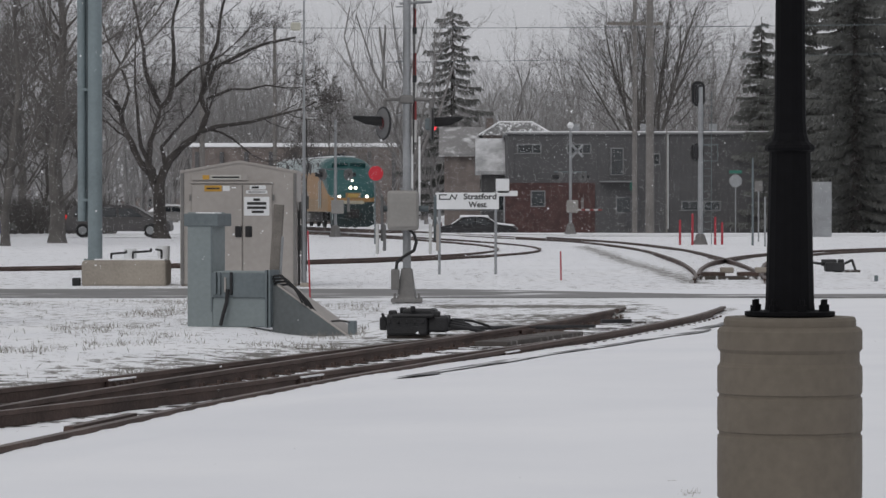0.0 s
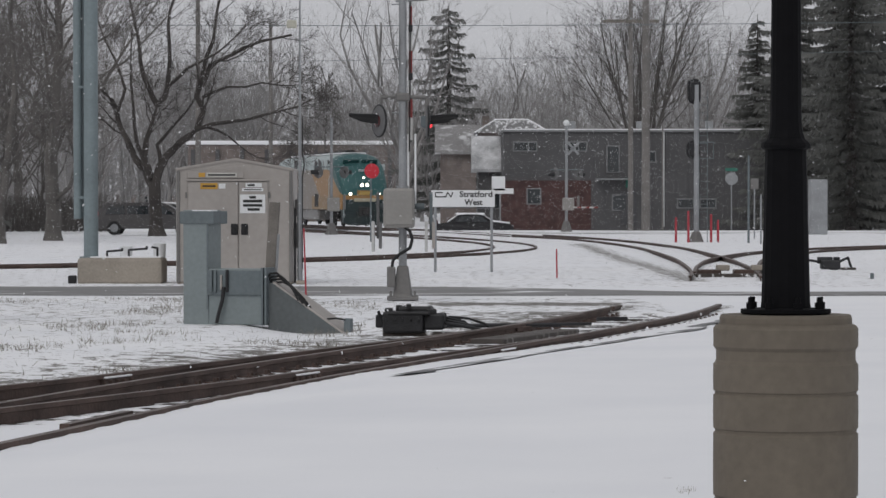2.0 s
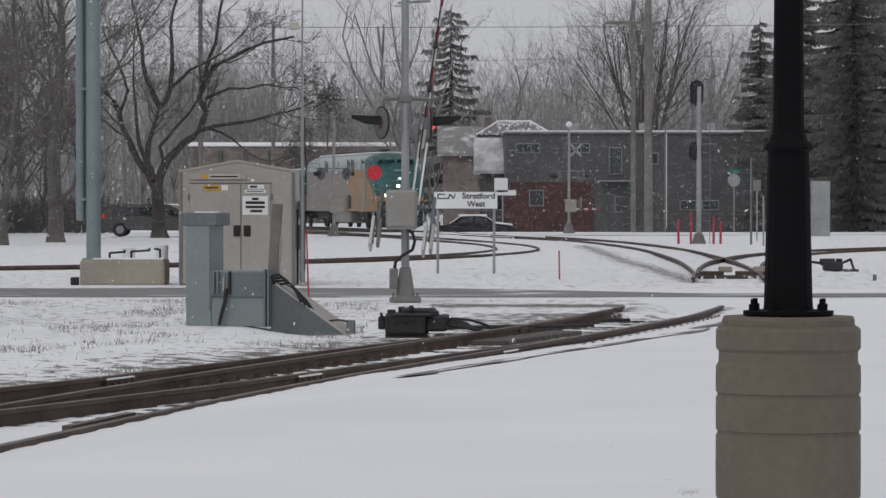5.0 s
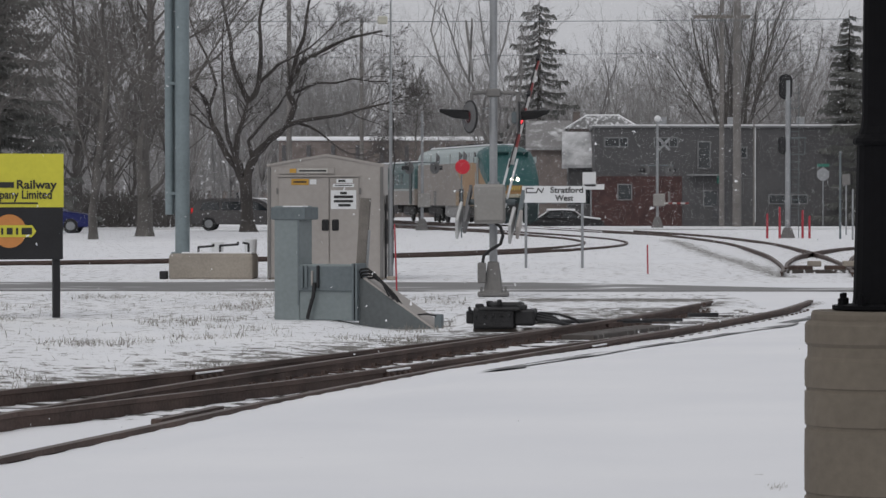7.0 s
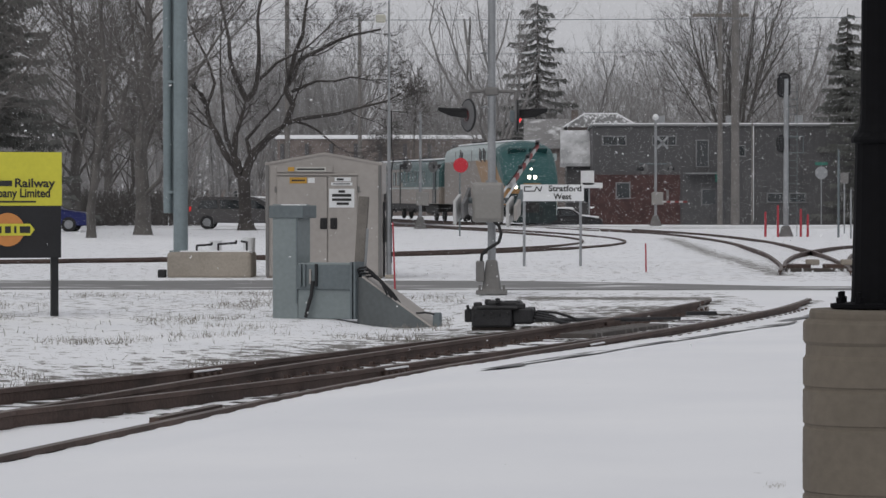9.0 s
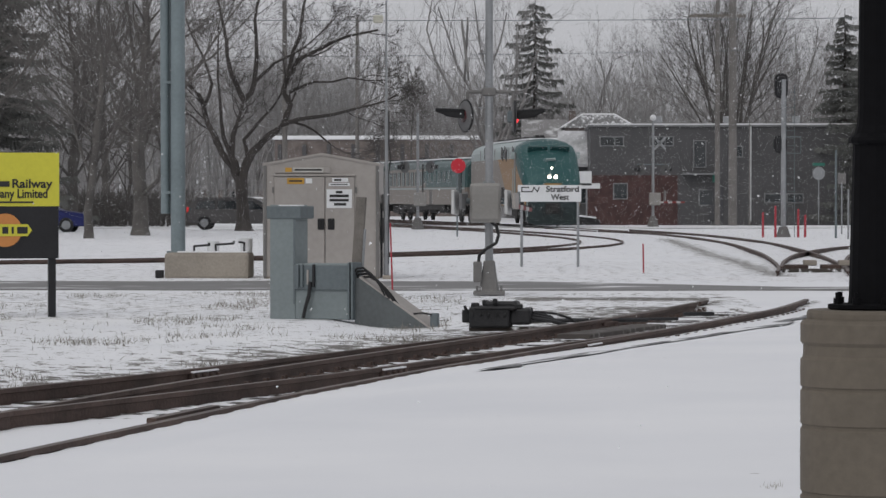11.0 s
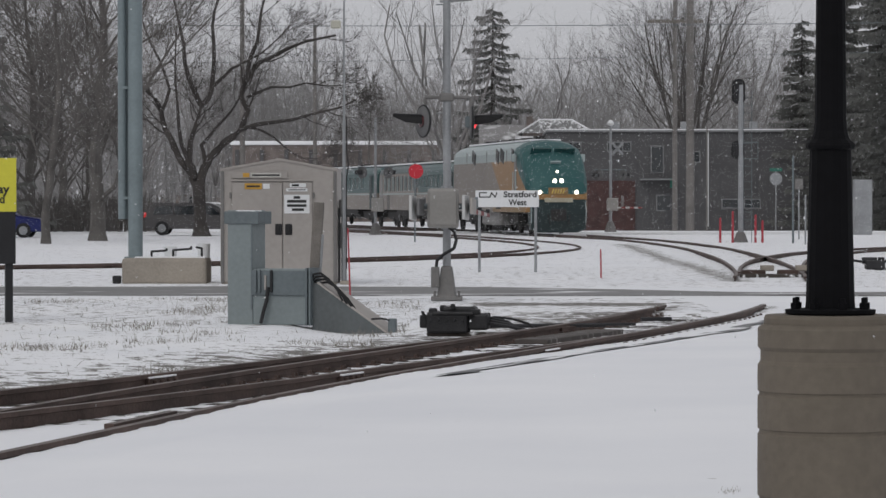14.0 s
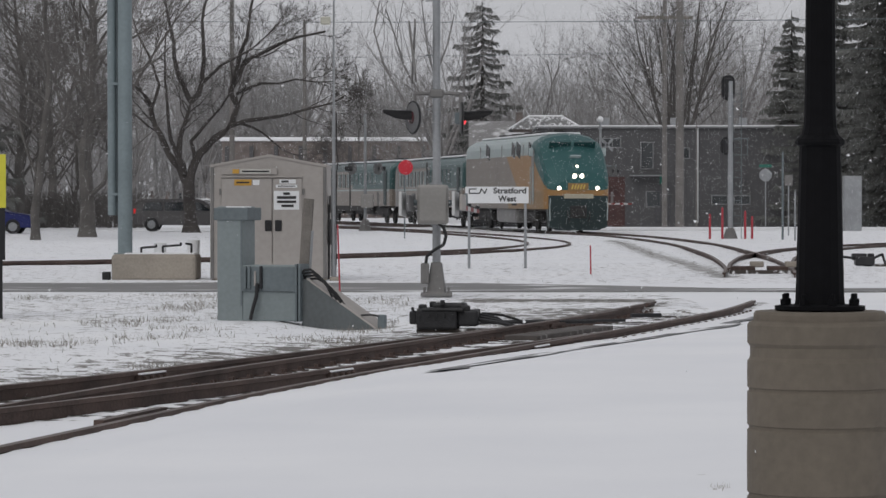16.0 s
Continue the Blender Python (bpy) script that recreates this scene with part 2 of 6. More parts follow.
def letters(name, words, size, mat, parent, m, label="", width=None):
    """Raised lettering in the built-in font, as one mesh."""
    cu = bpy.data.curves.new(name, "FONT")
    cu.body, cu.size, cu.align_x, cu.align_y, cu.extrude = words, size, "CENTER", "CENTER", 0.002
    cu.offset = size * 0.022
    tmp = bpy.data.objects.new("tmp", cu)
    scene.collection.objects.link(tmp)
    bpy.context.view_layer.update()
    me = bpy.data.meshes.new_from_object(tmp.evaluated_get(bpy.context.evaluated_depsgraph_get()))
    bpy.data.objects.remove(tmp)
    me.name = name
    if width:
        xs = [v.co.x for v in me.vertices]
        me.transform(Matrix.Diagonal((width / (max(xs) - min(xs)), 1, 1, 1)))
    me.transform(m)
    me.materials.clear()
    me.materials.append(mat)
    ob = new(name, me)
    ob.parent = parent
    return tagged(ob, label)


FACING = pose(0, 0, 0, 90)  # lettering that stands upright and faces the viewer


def smooth_path(pts, step=0.5):
    """Catmull-Rom through the points, resampled at equal steps."""
    P = [Vector((p[0], p[1] * K, 0)) for p in pts]
    P = [P[0] * 2 - P[1]] + P + [P[-1] * 2 - P[-2]]
    out = []
    for i in range(1, len(P) - 2):
        for k in range(20):
            u = k / 20
            a, b, c, d = P[i - 1:i + 3]
            out.append(0.5 * (2 * b + (c - a) * u + (2 * a - 5 * b + 4 * c - d) * u * u + (3 * b - a - 3 * c + d) * u ** 3))
    out.append(P[-2])
    res, need = [out[0]], step
    for a, b in zip(out, out[1:]):
        seg = (b - a).length
        while seg >= need and seg > 0:
            a = a + (b - a) * (need / seg)
            res.append(a)
            seg = (b - a).length
            need = step
        need -= seg
    return res


def offset_path(path, off):
    """The path moved sideways: positive to the left of its direction."""
    res = []
    for i, p in enumerate(path):
        d = (path[min(i + 1, len(path) - 1)] - path[max(i - 1, 0)]).normalized()
        res.append(p + Vector((-d.y, d.x, 0)) * off)
    return res


# ---- the tracks' lines (x to the side, y ahead) ----
MAIN = smooth_path(((-20, 172), (-17, 156), (-13, 142), (-9, 130), (-5.6, 121), (-0.9, 108.5), (0.7, 101), (2.6, 94.6), (4.7, 87.0), (6.5, 77.5),
                    (7.3, 67), (7.2, 57), (6.8, 49.5), (5.95, 41), (4.4, 33.5), (3.18, 28.6), (1.735, 24.8), (-1.81, 17.2), (-3.46, 12.85), (-6.56, 4.0)))
BRANCH = smooth_path(((3.18, 28.6), (1.74, 24.85), (0.42, 22.2), (-1.6, 18.7), (-3.05, 16.3), (-6.4, 11.6), (-11, 6)))
WYE = smooth_path(((-30, 43.5), (-18, 45.0), (-10, 48.2), (-4.0, 53), (0.2, 58.6), (2.3, 64.5), (2.5, 71), (1.4, 78), (-0.6, 86), (-4.2, 97), (-9, 108)))
EASTLEG = smooth_path(((6.0, 41), (6.95, 47.5), (8.3, 54), (10.6, 60.5), (14.5, 66.5), (20, 71), (30, 75)))
RAIL_TOP = 0.10


# ---- ground ----
LINES = {}


def at_y(path, y):
    """The path's sideways place at distance y."""
    if id(path) not in LINES:
        pts = sorted((p.y / K, p.x) for p in path)
        LINES[id(path)] = ([p[0] for p in pts], [p[1] for p in pts])
    return float(np.interp(y, *LINES[id(path)]))


def rise(x, y):
    """Height of the snow over the plain, and how bare it lies."""
    z = 0.05 * noise.noise((x * 0.12, y * 0.10, 3.1)) + 0.012 * noise.noise((x * 1.3, y * 0.9, 7.7))
    bare = 0.0
    if 3 < y < 29.5:
        right, left = x - at_y(MAIN, y), x - at_y(BRANCH, y)
        fade = min(1, (29.5 - y) / 3)
        bank = max(0.0, min(1.0, (right - 0.60) / 0.15))
        if right > 0.60:
            z = z * 0.5 * bank - 0.026 * (1 - bank) + (0.080 - 0.065 * max(0, min(1, (y - 18) / 5)) + 0.035 * min(1, max(0, right - 0.74) / 3)) * fade * bank + 0.035 * fade * max(0, min(1, (right - 1.35) / 0.3))
        elif left < -0.80:
            far = min(1, (-left - 0.80) / 2.8)
            bare = 0.90 - 0.56 * far + 0.10 * noise.noise((x * 0.8, y * 0.5, 2.2))
            z += -0.10 * (1 - far) * fade
        else:
            z = -0.026 + z * 0.25 + 0.014 * noise.noise((x * 6.0, y * 5.0, 4.4))
            bare = 0.05
    if 23.5 < y < 29 and -2.6 < x < -0.7:
        z -= 0.11 * math.sin(math.pi * (x + 2.6) / 1.9) * math.sin(math.pi * (y - 23.5) / 5.5)
    if 26 < y < 34 and x < 3.5:
        bare = max(bare, 0.42)
    if 37.5 < y < 50:
        bare = max(bare, 0.37)
    if 31.2 < y < 32.3 and -0.2 < x < 3.2:
        bare = 0.85
    if 40 < y < 75 and 3.2 < x < 6.2:
        bare = max(bare, 0.72 * max(0, 1 - abs(x - 5.2) / 1.1))
    if 50 < y < 110:
        bare = max(bare, 0.31)
    if y > 120:
        z *= max(0.0, 1 - (y - 120) / 40)
    if 28.6 < y < 32 and (abs(x - at_y(MAIN, y)) < 1.0):
        bare = max(bare, 0.85 * (1 - abs(abs(x - at_y(MAIN, y)) - 0.72) / 0.3)) if y < 30.4 else bare
        z = max(z, 0.0) + 0.03
    z -= 0.25 * max(0.0, min(1.0, (y - 108) / 5))
    if 112.5 < y < 123:
        z -= 0.37 * max(0, min(1, (y - 112.5) / 2.0, (123 - y) / 3.0)) * max(0, min(1, (5.2 - abs(x - 2.2)) / 2.0))
    if 33.2 < y < 38.6 or 96 < y < 105:
        z = -0.012
    return z, bare


def build_ground():
    xs = [-900, -500, -250, -140, -90, -60, -42] + [-32 + i * 1.0 for i in range(20)] + [-12 + i * 0.125 for i in range(192)] + [12 + i * 1.0 for i in range(20)] + [34, 44, 60, 90, 140, 250, 500, 900]
    ys = [-300, -120, -50, -20, -8, 0, 3] + [5 + i * 0.125 for i in range(208)] + [31 + i * 0.5 for i in range(60)] + [61 + i * 2.0 for i in range(40)] + [145, 160, 190, 240, 330, 500, 900, 1800]
    verts, bare = [], []
    for y in ys:
        for x in xs:
            z, b = rise(x, y)
            if y < 3:
                z = 0.08
            verts.append((x, y * K, z))
            bare.append(b)
    w = len(xs)
    faces = [(j * w + i, j * w + i + 1, (j + 1) * w + i + 1, (j + 1) * w + i) for j in range(len(ys) - 1) for i in range(w - 1)]
    me = bpy.data.meshes.new("ground")
    me.from_pydata(verts, [], faces)
    me.attributes.new("bare", "FLOAT", "POINT").data.foreach_set("value", bare)
    me.materials.append(M_SNOWG)
    for p in me.polygons:
        p.use_smooth = True
    tagged(new("ground", me), "snow-covered ground with patches of dead grass", "ground", kind="structure")


def strip(name, y0, y1, x0, x1, z, mat, label, category, slant=0.0):
    y0, y1 = y0 * K, y1 * K
    bm = bmesh.new()
    nx = 360
    rows = []
    for y in (y0, (y0 + y1) / 2, y1):
        row = []
        for i in range(nx + 1):
            x = x0 + (x1 - x0) * i / nx
            wob = 0.0 if y == (y0 + y1) / 2 else 0.30 * noise.noise((x * 0.5, y, 1.7)) + 0.12 * noise.noise((x * 2.3, y, 6.1))
            lean = -slant * max(0.0, min(1.0, (x - 0.2) / 4.4)) * (y - y0) / (y1 - y0)
            row.append((x, y + lean + wob))
        rows.append(row)
    lo = [[bm.verts.new((x, y, z - 0.06)) for x, y in r] for r in (rows[0], rows[2])]
    hi = [[bm.verts.new((x, y, z)) for x, y in r] for r in rows]
    for i in range(nx):
        for a, b in zip(hi, hi[1:]):
            bm.faces.new((a[i], a[i + 1], b[i + 1], b[i]))
        bm.faces.new((lo[0][i], lo[0][i + 1], hi[0][i + 1], hi[0][i]))
        bm.faces.new((lo[1][i + 1], lo[1][i], hi[2][i], hi[2][i + 1]))
    return tagged(part(name, bm, mat), label, category, kind="structure")


build_ground()
strip("road_crossing", 34.4, 37.6, -90, 90, 0.012, M_ROAD, "narrow wet asphalt road with thin slush", "road", 2.1 * K)
strip("road_far", 97.5, 103, -160, 160, 0.012, M_ROADFAR, "street behind the tracks, mostly under snow", "road")


# ---- rails ----
RAIL_PROFILE = ((-0.036, 0.0), (0.036, 0.0), (0.038, -0.035), (0.010, -0.045), (0.010, -0.125), (0.072, -0.145), (0.072, -0.160), (-0.072, -0.160),
                (-0.072, -0.145), (-0.010, -0.125), (-0.010, -0.045), (-0.038, -0.035))


def rail(name, path, parent, top=RAIL_TOP, label=""):
    bm = bmesh.new()
    rings = []
    for i, p in enumerate(path):
        d = (path[min(i + 1, len(path) - 1)] - path[max(i - 1, 0)]).normalized()
        s = Vector((-d.y, d.x, 0))
        rings.append([bm.verts.new((p.x + s.x * u, p.y + s.y * u, top + v)) for u, v in RAIL_PROFILE])
    k = len(RAIL_PROFILE)
    for a, b in zip(rings, rings[1:]):
        for i in range(k):
            f = bm.faces.new((a[i], a[(i + 1) % k], b[(i + 1) % k], b[i]))
            f.material_index = 1 if i == 0 else 0
    bm.faces.new(rings[0])
    bm.faces.new(list(reversed(rings[-1])))
    bmesh.ops.recalc_face_normals(bm, faces=bm.faces)
    return part(name, bm, (M_RAIL, M_RAILTOP), parent, label)


def track(name, label):
    return thing(name, 0, 0, 0, label, "railway track", kind="structure")


def cut(path, lo, hi):
    return [p for p in path if lo * K <= p.y <= hi * K]


G = 0.72
t_main = track("track_main", "main railway track of rusty rails in the snow")
rail("rail", offset_path(cut(MAIN, 3, 29.7), G), t_main)
for side in (G, -G):
    rail("rail", offset_path(cut(MAIN, 40.4, 90), side), t_main)
    rail("rail", offset_path(cut(MAIN, 90, 200), side), t_main, 0.035, "rail sunk in the street and the snow")
rail("rail", cut(offset_path(MAIN, -G), 3, 27.2), t_main, RAIL_TOP - 0.004)
t_branch = track("track_branch", "branch track that leaves at the turnout")
rail("rail", offset_path(BRANCH, -G), t_branch)
rail("rail", cut(offset_path(BRANCH, G), 3, 26.6), t_branch, RAIL_TOP - 0.006)
rail("rail", cut(offset_path(MAIN, -G), 28.6, 29.5), t_branch, RAIL_TOP - 0.002)
rail("guard_rail", [p for p in offset_path(MAIN, G - 0.12) if 13.35 * K < p.y < 14.7 * K], t_main, RAIL_TOP + 0.01, "short guard rail beside the running rail")
rail("guard_rail", [p for p in offset_path(BRANCH, -G + 0.12) if 11.0 * K < p.y < 15.5 * K], t_branch, RAIL_TOP + 0.01, "short guard rail beside the running rail")
t_wye = track("track_wye", "curved connecting track in the snow")
rail("rail", offset_path(WYE, G), t_wye, 0.085)
rail("rail", offset_path(WYE, -G), t_wye, 0.085)
t_east = track("track_east", "side track that curves away to the east")
rail("rail", cut(offset_path(EASTLEG, G), 43, 99), t_east)
rail("rail", cut(offset_path(EASTLEG, -G), 43, 99), t_east)


def sleepers():
    """Timber sleepers, tie plates and spikes of the turnout, partly under snow."""
    bm0 = box(None, (0, 0, 0), (2.55, 0.12, 0.05), 0.012)
    tie = bpy.data.meshes.new("sleeper")
    bm0.to_mesh(tie)
    bm0.free()
    tie.materials.append(M_TIE)
    bm1 = box(None, (0, 0, 0), (0.36, 0.15, 0.012))
    for sx in (-0.13, 0.13):
        box(bm1, (sx, 0.05, 0.02), (0.028, 0.028, 0.04))
        box(bm1, (sx, -0.05, 0.02), (0.028, 0.028, 0.04))
    plate = bpy.data.meshes.new("tie_plate")
    bm1.to_mesh(plate)
    bm1.free()
    plate.materials.append(M_RAIL)
    rng = random.Random(4)
    for i, p in enumerate(MAIN[:-1]):
        if not 14.6 * K < p.y < 28.6 * K:
            continue
        d = (MAIN[i + 1] - p).normalized()
        rz = math.degrees(math.atan2(d.y, d.x)) + 90
        sep = p.x - at_y(BRANCH, p.y / K)
        o = new("sleeper", tie)
        o.parent = t_main
        o.matrix_basis = Matrix.Translation((p.x - sep * 0.4, p.y, -0.046 + rng.uniform(-0.008, 0.010))) @ pose(0, 0, 0, 0, 0, rz + rng.uniform(-1, 1)) @ Matrix.Diagonal((1 + sep * 0.35, 1, 1, 1))
        s = Vector((-d.y, d.x, 0))
        for off in (G, -G):
            q = p + s * off
            o = new("tie_plate", plate)
            o.parent = t_main
            o.matrix_basis = Matrix.Translation((q.x, q.y, -0.012)) @ pose(0, 0, 0, 0, 0, rz)


sleepers()


def wet_gap():
    """Bare wet asphalt along the outer side of the near rail."""
    edge, V, F = [p for p in offset_path(MAIN, 1.2) if 17.5 * K < p.y < 28.0 * K], [], []
    out = offset_path(edge, 0.55)
    for i, (a, b) in enumerate(zip(edge, out)):
        w = 0.25 + 0.75 * abs(math.sin(i * 0.37) * math.sin(i * 0.11 + 0.6))
        c = a.lerp(b, w)
        za, zc = rise(a.x, a.y / K)[0] + 0.012, rise(c.x, c.y / K)[0] + 0.012
        V += [(a.x, a.y, za), (c.x, c.y, zc)]
        if i:
            F.append((2 * i - 2, 2 * i, 2 * i + 1, 2 * i - 1))
    me = bpy.data.meshes.new("asphalt_edge")
    me.from_pydata(V, [], F)
    me.materials.append(M_GAP)
    tagged(new("asphalt_edge", me), "strip of bare wet asphalt beside the rail", "pavement", kind="structure")


M_GAP = patched("wet_edge", (0.115, 0.115, 0.12), SNOW_COL, 0.50, 0.58, 1.6, 0.5, (1.0, 0.35, 1))
wet_gap()


def joint_bar(path, y, length=0.62):
    """A bolted joint bar on a rail at distance y, with snow on its ledge."""
    i = min(range(1, len(path) - 1), key=lambda k: abs(path[k].y - y * K))
    p, d = path[i], path[i + 1] - path[i - 1]
    bm = box(None, (0, 0, 0.03), (length, 0.11, 0.075), 0.01)
    for k in range(4):
        rod(bm, (-length * 0.36 + k * length * 0.24, -0.09, 0.035), (-length * 0.36 + k * length * 0.24, 0.09, 0.035), 0.018, None, 6)
    o = tagged(part("joint_bar", bm, M_RAIL), "rusty bolted joint bar on the rail", "joint bar", "joint bars")
    part("snow", box(None, (0.02, 0.0, 0.072), (length * 0.9, 0.13, 0.016), 0.006), M_SNOW, o, "strip of snow on the bar")
    o.matrix_world = pose(p.x, p.y, 0.0, 0, 0, math.degrees(math.atan2(d.y, d.x)))


joint_bar(offset_path(MAIN, G), 21.0)
joint_bar(offset_path(BRANCH, -G), 17.6)
joint_bar(offset_path(BRANCH, G), 17.9)
joint_bar(offset_path(BRANCH, -G), 14.9)


M_DARKWOOD = patched("wet_dark_timber", (0.068, 0.058, 0.052), (0.24, 0.23, 0.22), 0.54, 0.70, 3, 0.8, (1, 3, 1))


def switch_rods():
    """Switch rods and the plates at the turnout's points."""
    rods = thing("switch_rods", 1.35, 25.0, 0.02, "black steel switch rods and slide plates between the rails", "switch rods")
    bm = rod(None, (-1.4, -0.35, 0.05), (0.2, 0.05, 0.05), 0.022)
    part("rod", bm, M_MACH, rods)
    bm = rod(None, (-1.3, -0.05, 0.05), (0.6, 0.5, 0.05), 0.02)
    part("rod", bm, M_MACH, rods)
    for k in range(5):
        bm = box(None, (-0.35 - k * 0.34, -0.25 - k * 0.95, 0.02), (0.5, 0.18, 0.05), 0.008, (0, 0, 68))
        part("slide_plate", bm, M_RAIL, rods)
    bm = box(None, (-0.28, -1.7, -0.035), (3.3, 0.40, 0.09), 0.012, (0, 0, 72))
    part("cover_plank", bm, M_DARKWOOD, rods, "grey weathered cover plank")
    bm = box(None, (0.9, 1.2, 0.09), (0.42, 0.07, 0.05), 0.008, (0, 0, 20))
    part("bar", bm, M_MACH, rods)


switch_rods()


# ---- crossing signal with gate (near) ----
def flasher(parent, x, z, hood_side, lens_mat, tilt):
    """A round flashing-light head, seen nearly edge-on: disc, visor hood, lens."""
    bm = turned(None, ((0.02, -0.05), (0.245, -0.035), (0.258, 0.0), (0.245, 0.02), (0.15, 0.03)), 28)
    bmesh.ops.transform(bm, verts=bm.verts, matrix=Matrix.Translation((x, 0, z)) @ pose(0, 0, 0, 0, 0, tilt) @ pose(0, 0, 0, 0, 90 * hood_side))
    disc = part("background_disc", bm, M_BLACKDISC, parent, "dark round signal disc")
    bm = bmesh.new()
    ring = [(0.262 * math.cos(6.2832 * k / 24), 0.262 * math.sin(6.2832 * k / 24), 0.0) for k in range(25)]
    pipe(bm, ring, 0.017, 6)
    bmesh.ops.transform(bm, verts=bm.verts, matrix=Matrix.Translation((x, 0, z)) @ pose(0, 0, 0, 0, 0, tilt) @ pose(0, 0, 0, 0, 90 * hood_side))
    part("rim", bm, M_BLACK, disc, "black rolled rim")
    bm = bmesh.new()
    hood = []
    n = 9
    for k in range(n):
        a = math.pi * (0.02 + 0.96 * k / (n - 1))
        u, v = math.cos(a), math.sin(a)
        hood.append((0.115 * u, 0.115 * v))
    sx = hood_side
    r0 = [bm.verts.new((x + 0.02 * sx, u * 1.25, z + v * 1.5 - 0.06)) for u, v in hood]
    r1 = [bm.verts.new((x + 0.30 * sx, u * 1.15, z + v * 1.25 - 0.02)) for u, v in hood]
    r2 = [bm.verts.new((x + 0.50 * sx, u * 0.9, z + v * 0.5 + 0.075)) for u, v in hood]
    for a in range(n - 1):
        bm.faces.new((r0[a], r0[a + 1], r1[a + 1], r1[a]))
        bm.faces.new((r1[a], r1[a + 1], r2[a + 1], r2[a]))
    bmesh.ops.solidify(bm, geom=list(bm.faces), thickness=0.012)
    part("hood", bm, M_BLACK, parent)
    bm = turned(None, ((0.105, 0.03), (0.10, 0.05), (0.05, 0.07), (0.01, 0.075)), 16)
    bmesh.ops.transform(bm, verts=bm.verts, matrix=Matrix.Translation((x, 0, z)) @ pose(0, 0, 0, 0, 0, tilt) @ pose(0, 0, 0, 0, 90 * hood_side))
    part("lens", bm, lens_mat, parent, "red signal lens")
    bm = box(None, (x - 0.06 * hood_side, 0, z), (0.12, 0.16, 0.2), 0.03)
    part("lamp_housing", bm, M_GREYDK, parent)


M_BLACKDISC = material("grey_black_disc", (0.12, 0.12, 0.122), 0.6, 0, 4, 0.3, 0.05)


def crossing_signal():
    s = thing("crossing_signal", -0.60, 32.8, 0.0, "galvanised crossing signal mast with red flashers and gate mechanism", "crossing signal")
    bm = rod(None, (0, 0, 0.3), (0, 0, 6.6), 0.068, 0.062, 20)
    part("mast", bm, M_GALV, s, smooth=False)
    bm = turned(None, ((0.235, 0.0), (0.235, 0.06), (0.21, 0.08), (0.13, 0.52), (0.12, 0.56), (0.075, 0.57)), 4)
    bmesh.ops.transform(bm, verts=bm.verts, matrix=pose(0, 0, 0, 0, 0, 40))
    bmesh.ops.bevel(bm, geom=list(bm.edges), offset=0.012, segments=1, affect="EDGES")
    part("base", bm, M_ALUDK, s, "cast grey pyramid base")
    bm = box(None, (0, 0, 0.03), (0.52, 0.52, 0.06), 0.01)
    for sx in (-0.2, 0.2):
        for sy in (-0.2, 0.2):
            rod(bm, (sx, sy, 0.05), (sx, sy, 0.14), 0.022, None, 6)
    part("foundation", bm, M_ALUDK, s)
    bm = box(None, (-0.19, -0.1, 0.38), (0.14, 0.22, 0.34), 0.02)
    part("junction_box", bm, M_ALUDK, s)
    # gate mechanism
    bm = box(None, (-0.06, -0.05, 1.52), (0.52, 0.42, 0.66), 0.05)
    part("mechanism_box", bm, M_ALUBOX, s, "grey cast gate mechanism box")
    bm = box(None, (-0.06, -0.27, 1.53), (0.44, 0.015, 0.56), 0.006)
    part("mechanism_cover", bm, M_ALUBOX, s)
    bm = rod(None, (-0.44, 0, 1.55), (0.36, 0, 1.55), 0.05, None, 12)
    part("shaft", bm, M_GREYDK, s)
    for z in (1.86, 1.2):
        part("clamp", turned(None, ((0.095, -0.03), (0.1, 0), (0.095, 0.03)), 16, (0, 0, z)), M_GALV, s)
    # flashers
    bm = rod(None, (-0.36, 0, 3.36), (0.38, 0, 3.36), 0.03, None, 12)
    rod(bm, (-0.36, 0, 3.36), (-0.36, 0, 3.2), 0.03)
    rod(bm, (0.40, 0, 3.36), (0.40, 0, 3.2), 0.03)
    box(bm, (0, 0, 3.36), (0.24, 0.2, 0.14), 0.03)
    part("cross_arm", bm, M_ALUDK, s, "dark weathered cross arm")
    flasher(s, -0.39, 2.965, -1, M_REDLENS, 27)
    flasher(s, 0.42, 2.95, 1, M_REDGLOW, 3)
    # crossbuck on brackets
    for k, (tilt, dy) in enumerate(((8, -0.05), (-8, 0.03))):
        bm = box(None, (0, 0, 0), (0.03, 0.22, 1.22), 0.008)
        bmesh.ops.transform(bm, verts=bm.verts, matrix=Matrix.Translation((-0.40 + 0.02 * k, dy, 4.06)) @ pose(0, 0, 0, 42 if k else -42, 0, 0) @ pose(0, 0, 0, 0, 0, 0))
        bmesh.ops.transform(bm, verts=bm.verts, matrix=Matrix.Translation((-0.4, 0, 4.06)) @ pose(0, 0, 0, 0, 1.5 if k else -5, 3) @ Matrix.Translation((0.4, 0, -4.06)))
        part("crossbuck_blade", bm, M_ALUDK, s, "crossbuck blade seen edge-on, pale grey back")
    for z in (4.22, 3.92):
        part("bracket", rod(None, (-0.40, 0.1, z), (0, 0.05, z), 0.005), M_GALV, s)
    bm = rod(None, (-0.12, 0, 4.95), (0.42, 0, 4.98), 0.022)
    box(bm, (0.28, 0, 4.98), (0.24, 0.06, 0.03), 0.006)
    part("top_bracket", bm, M_GALV, s)
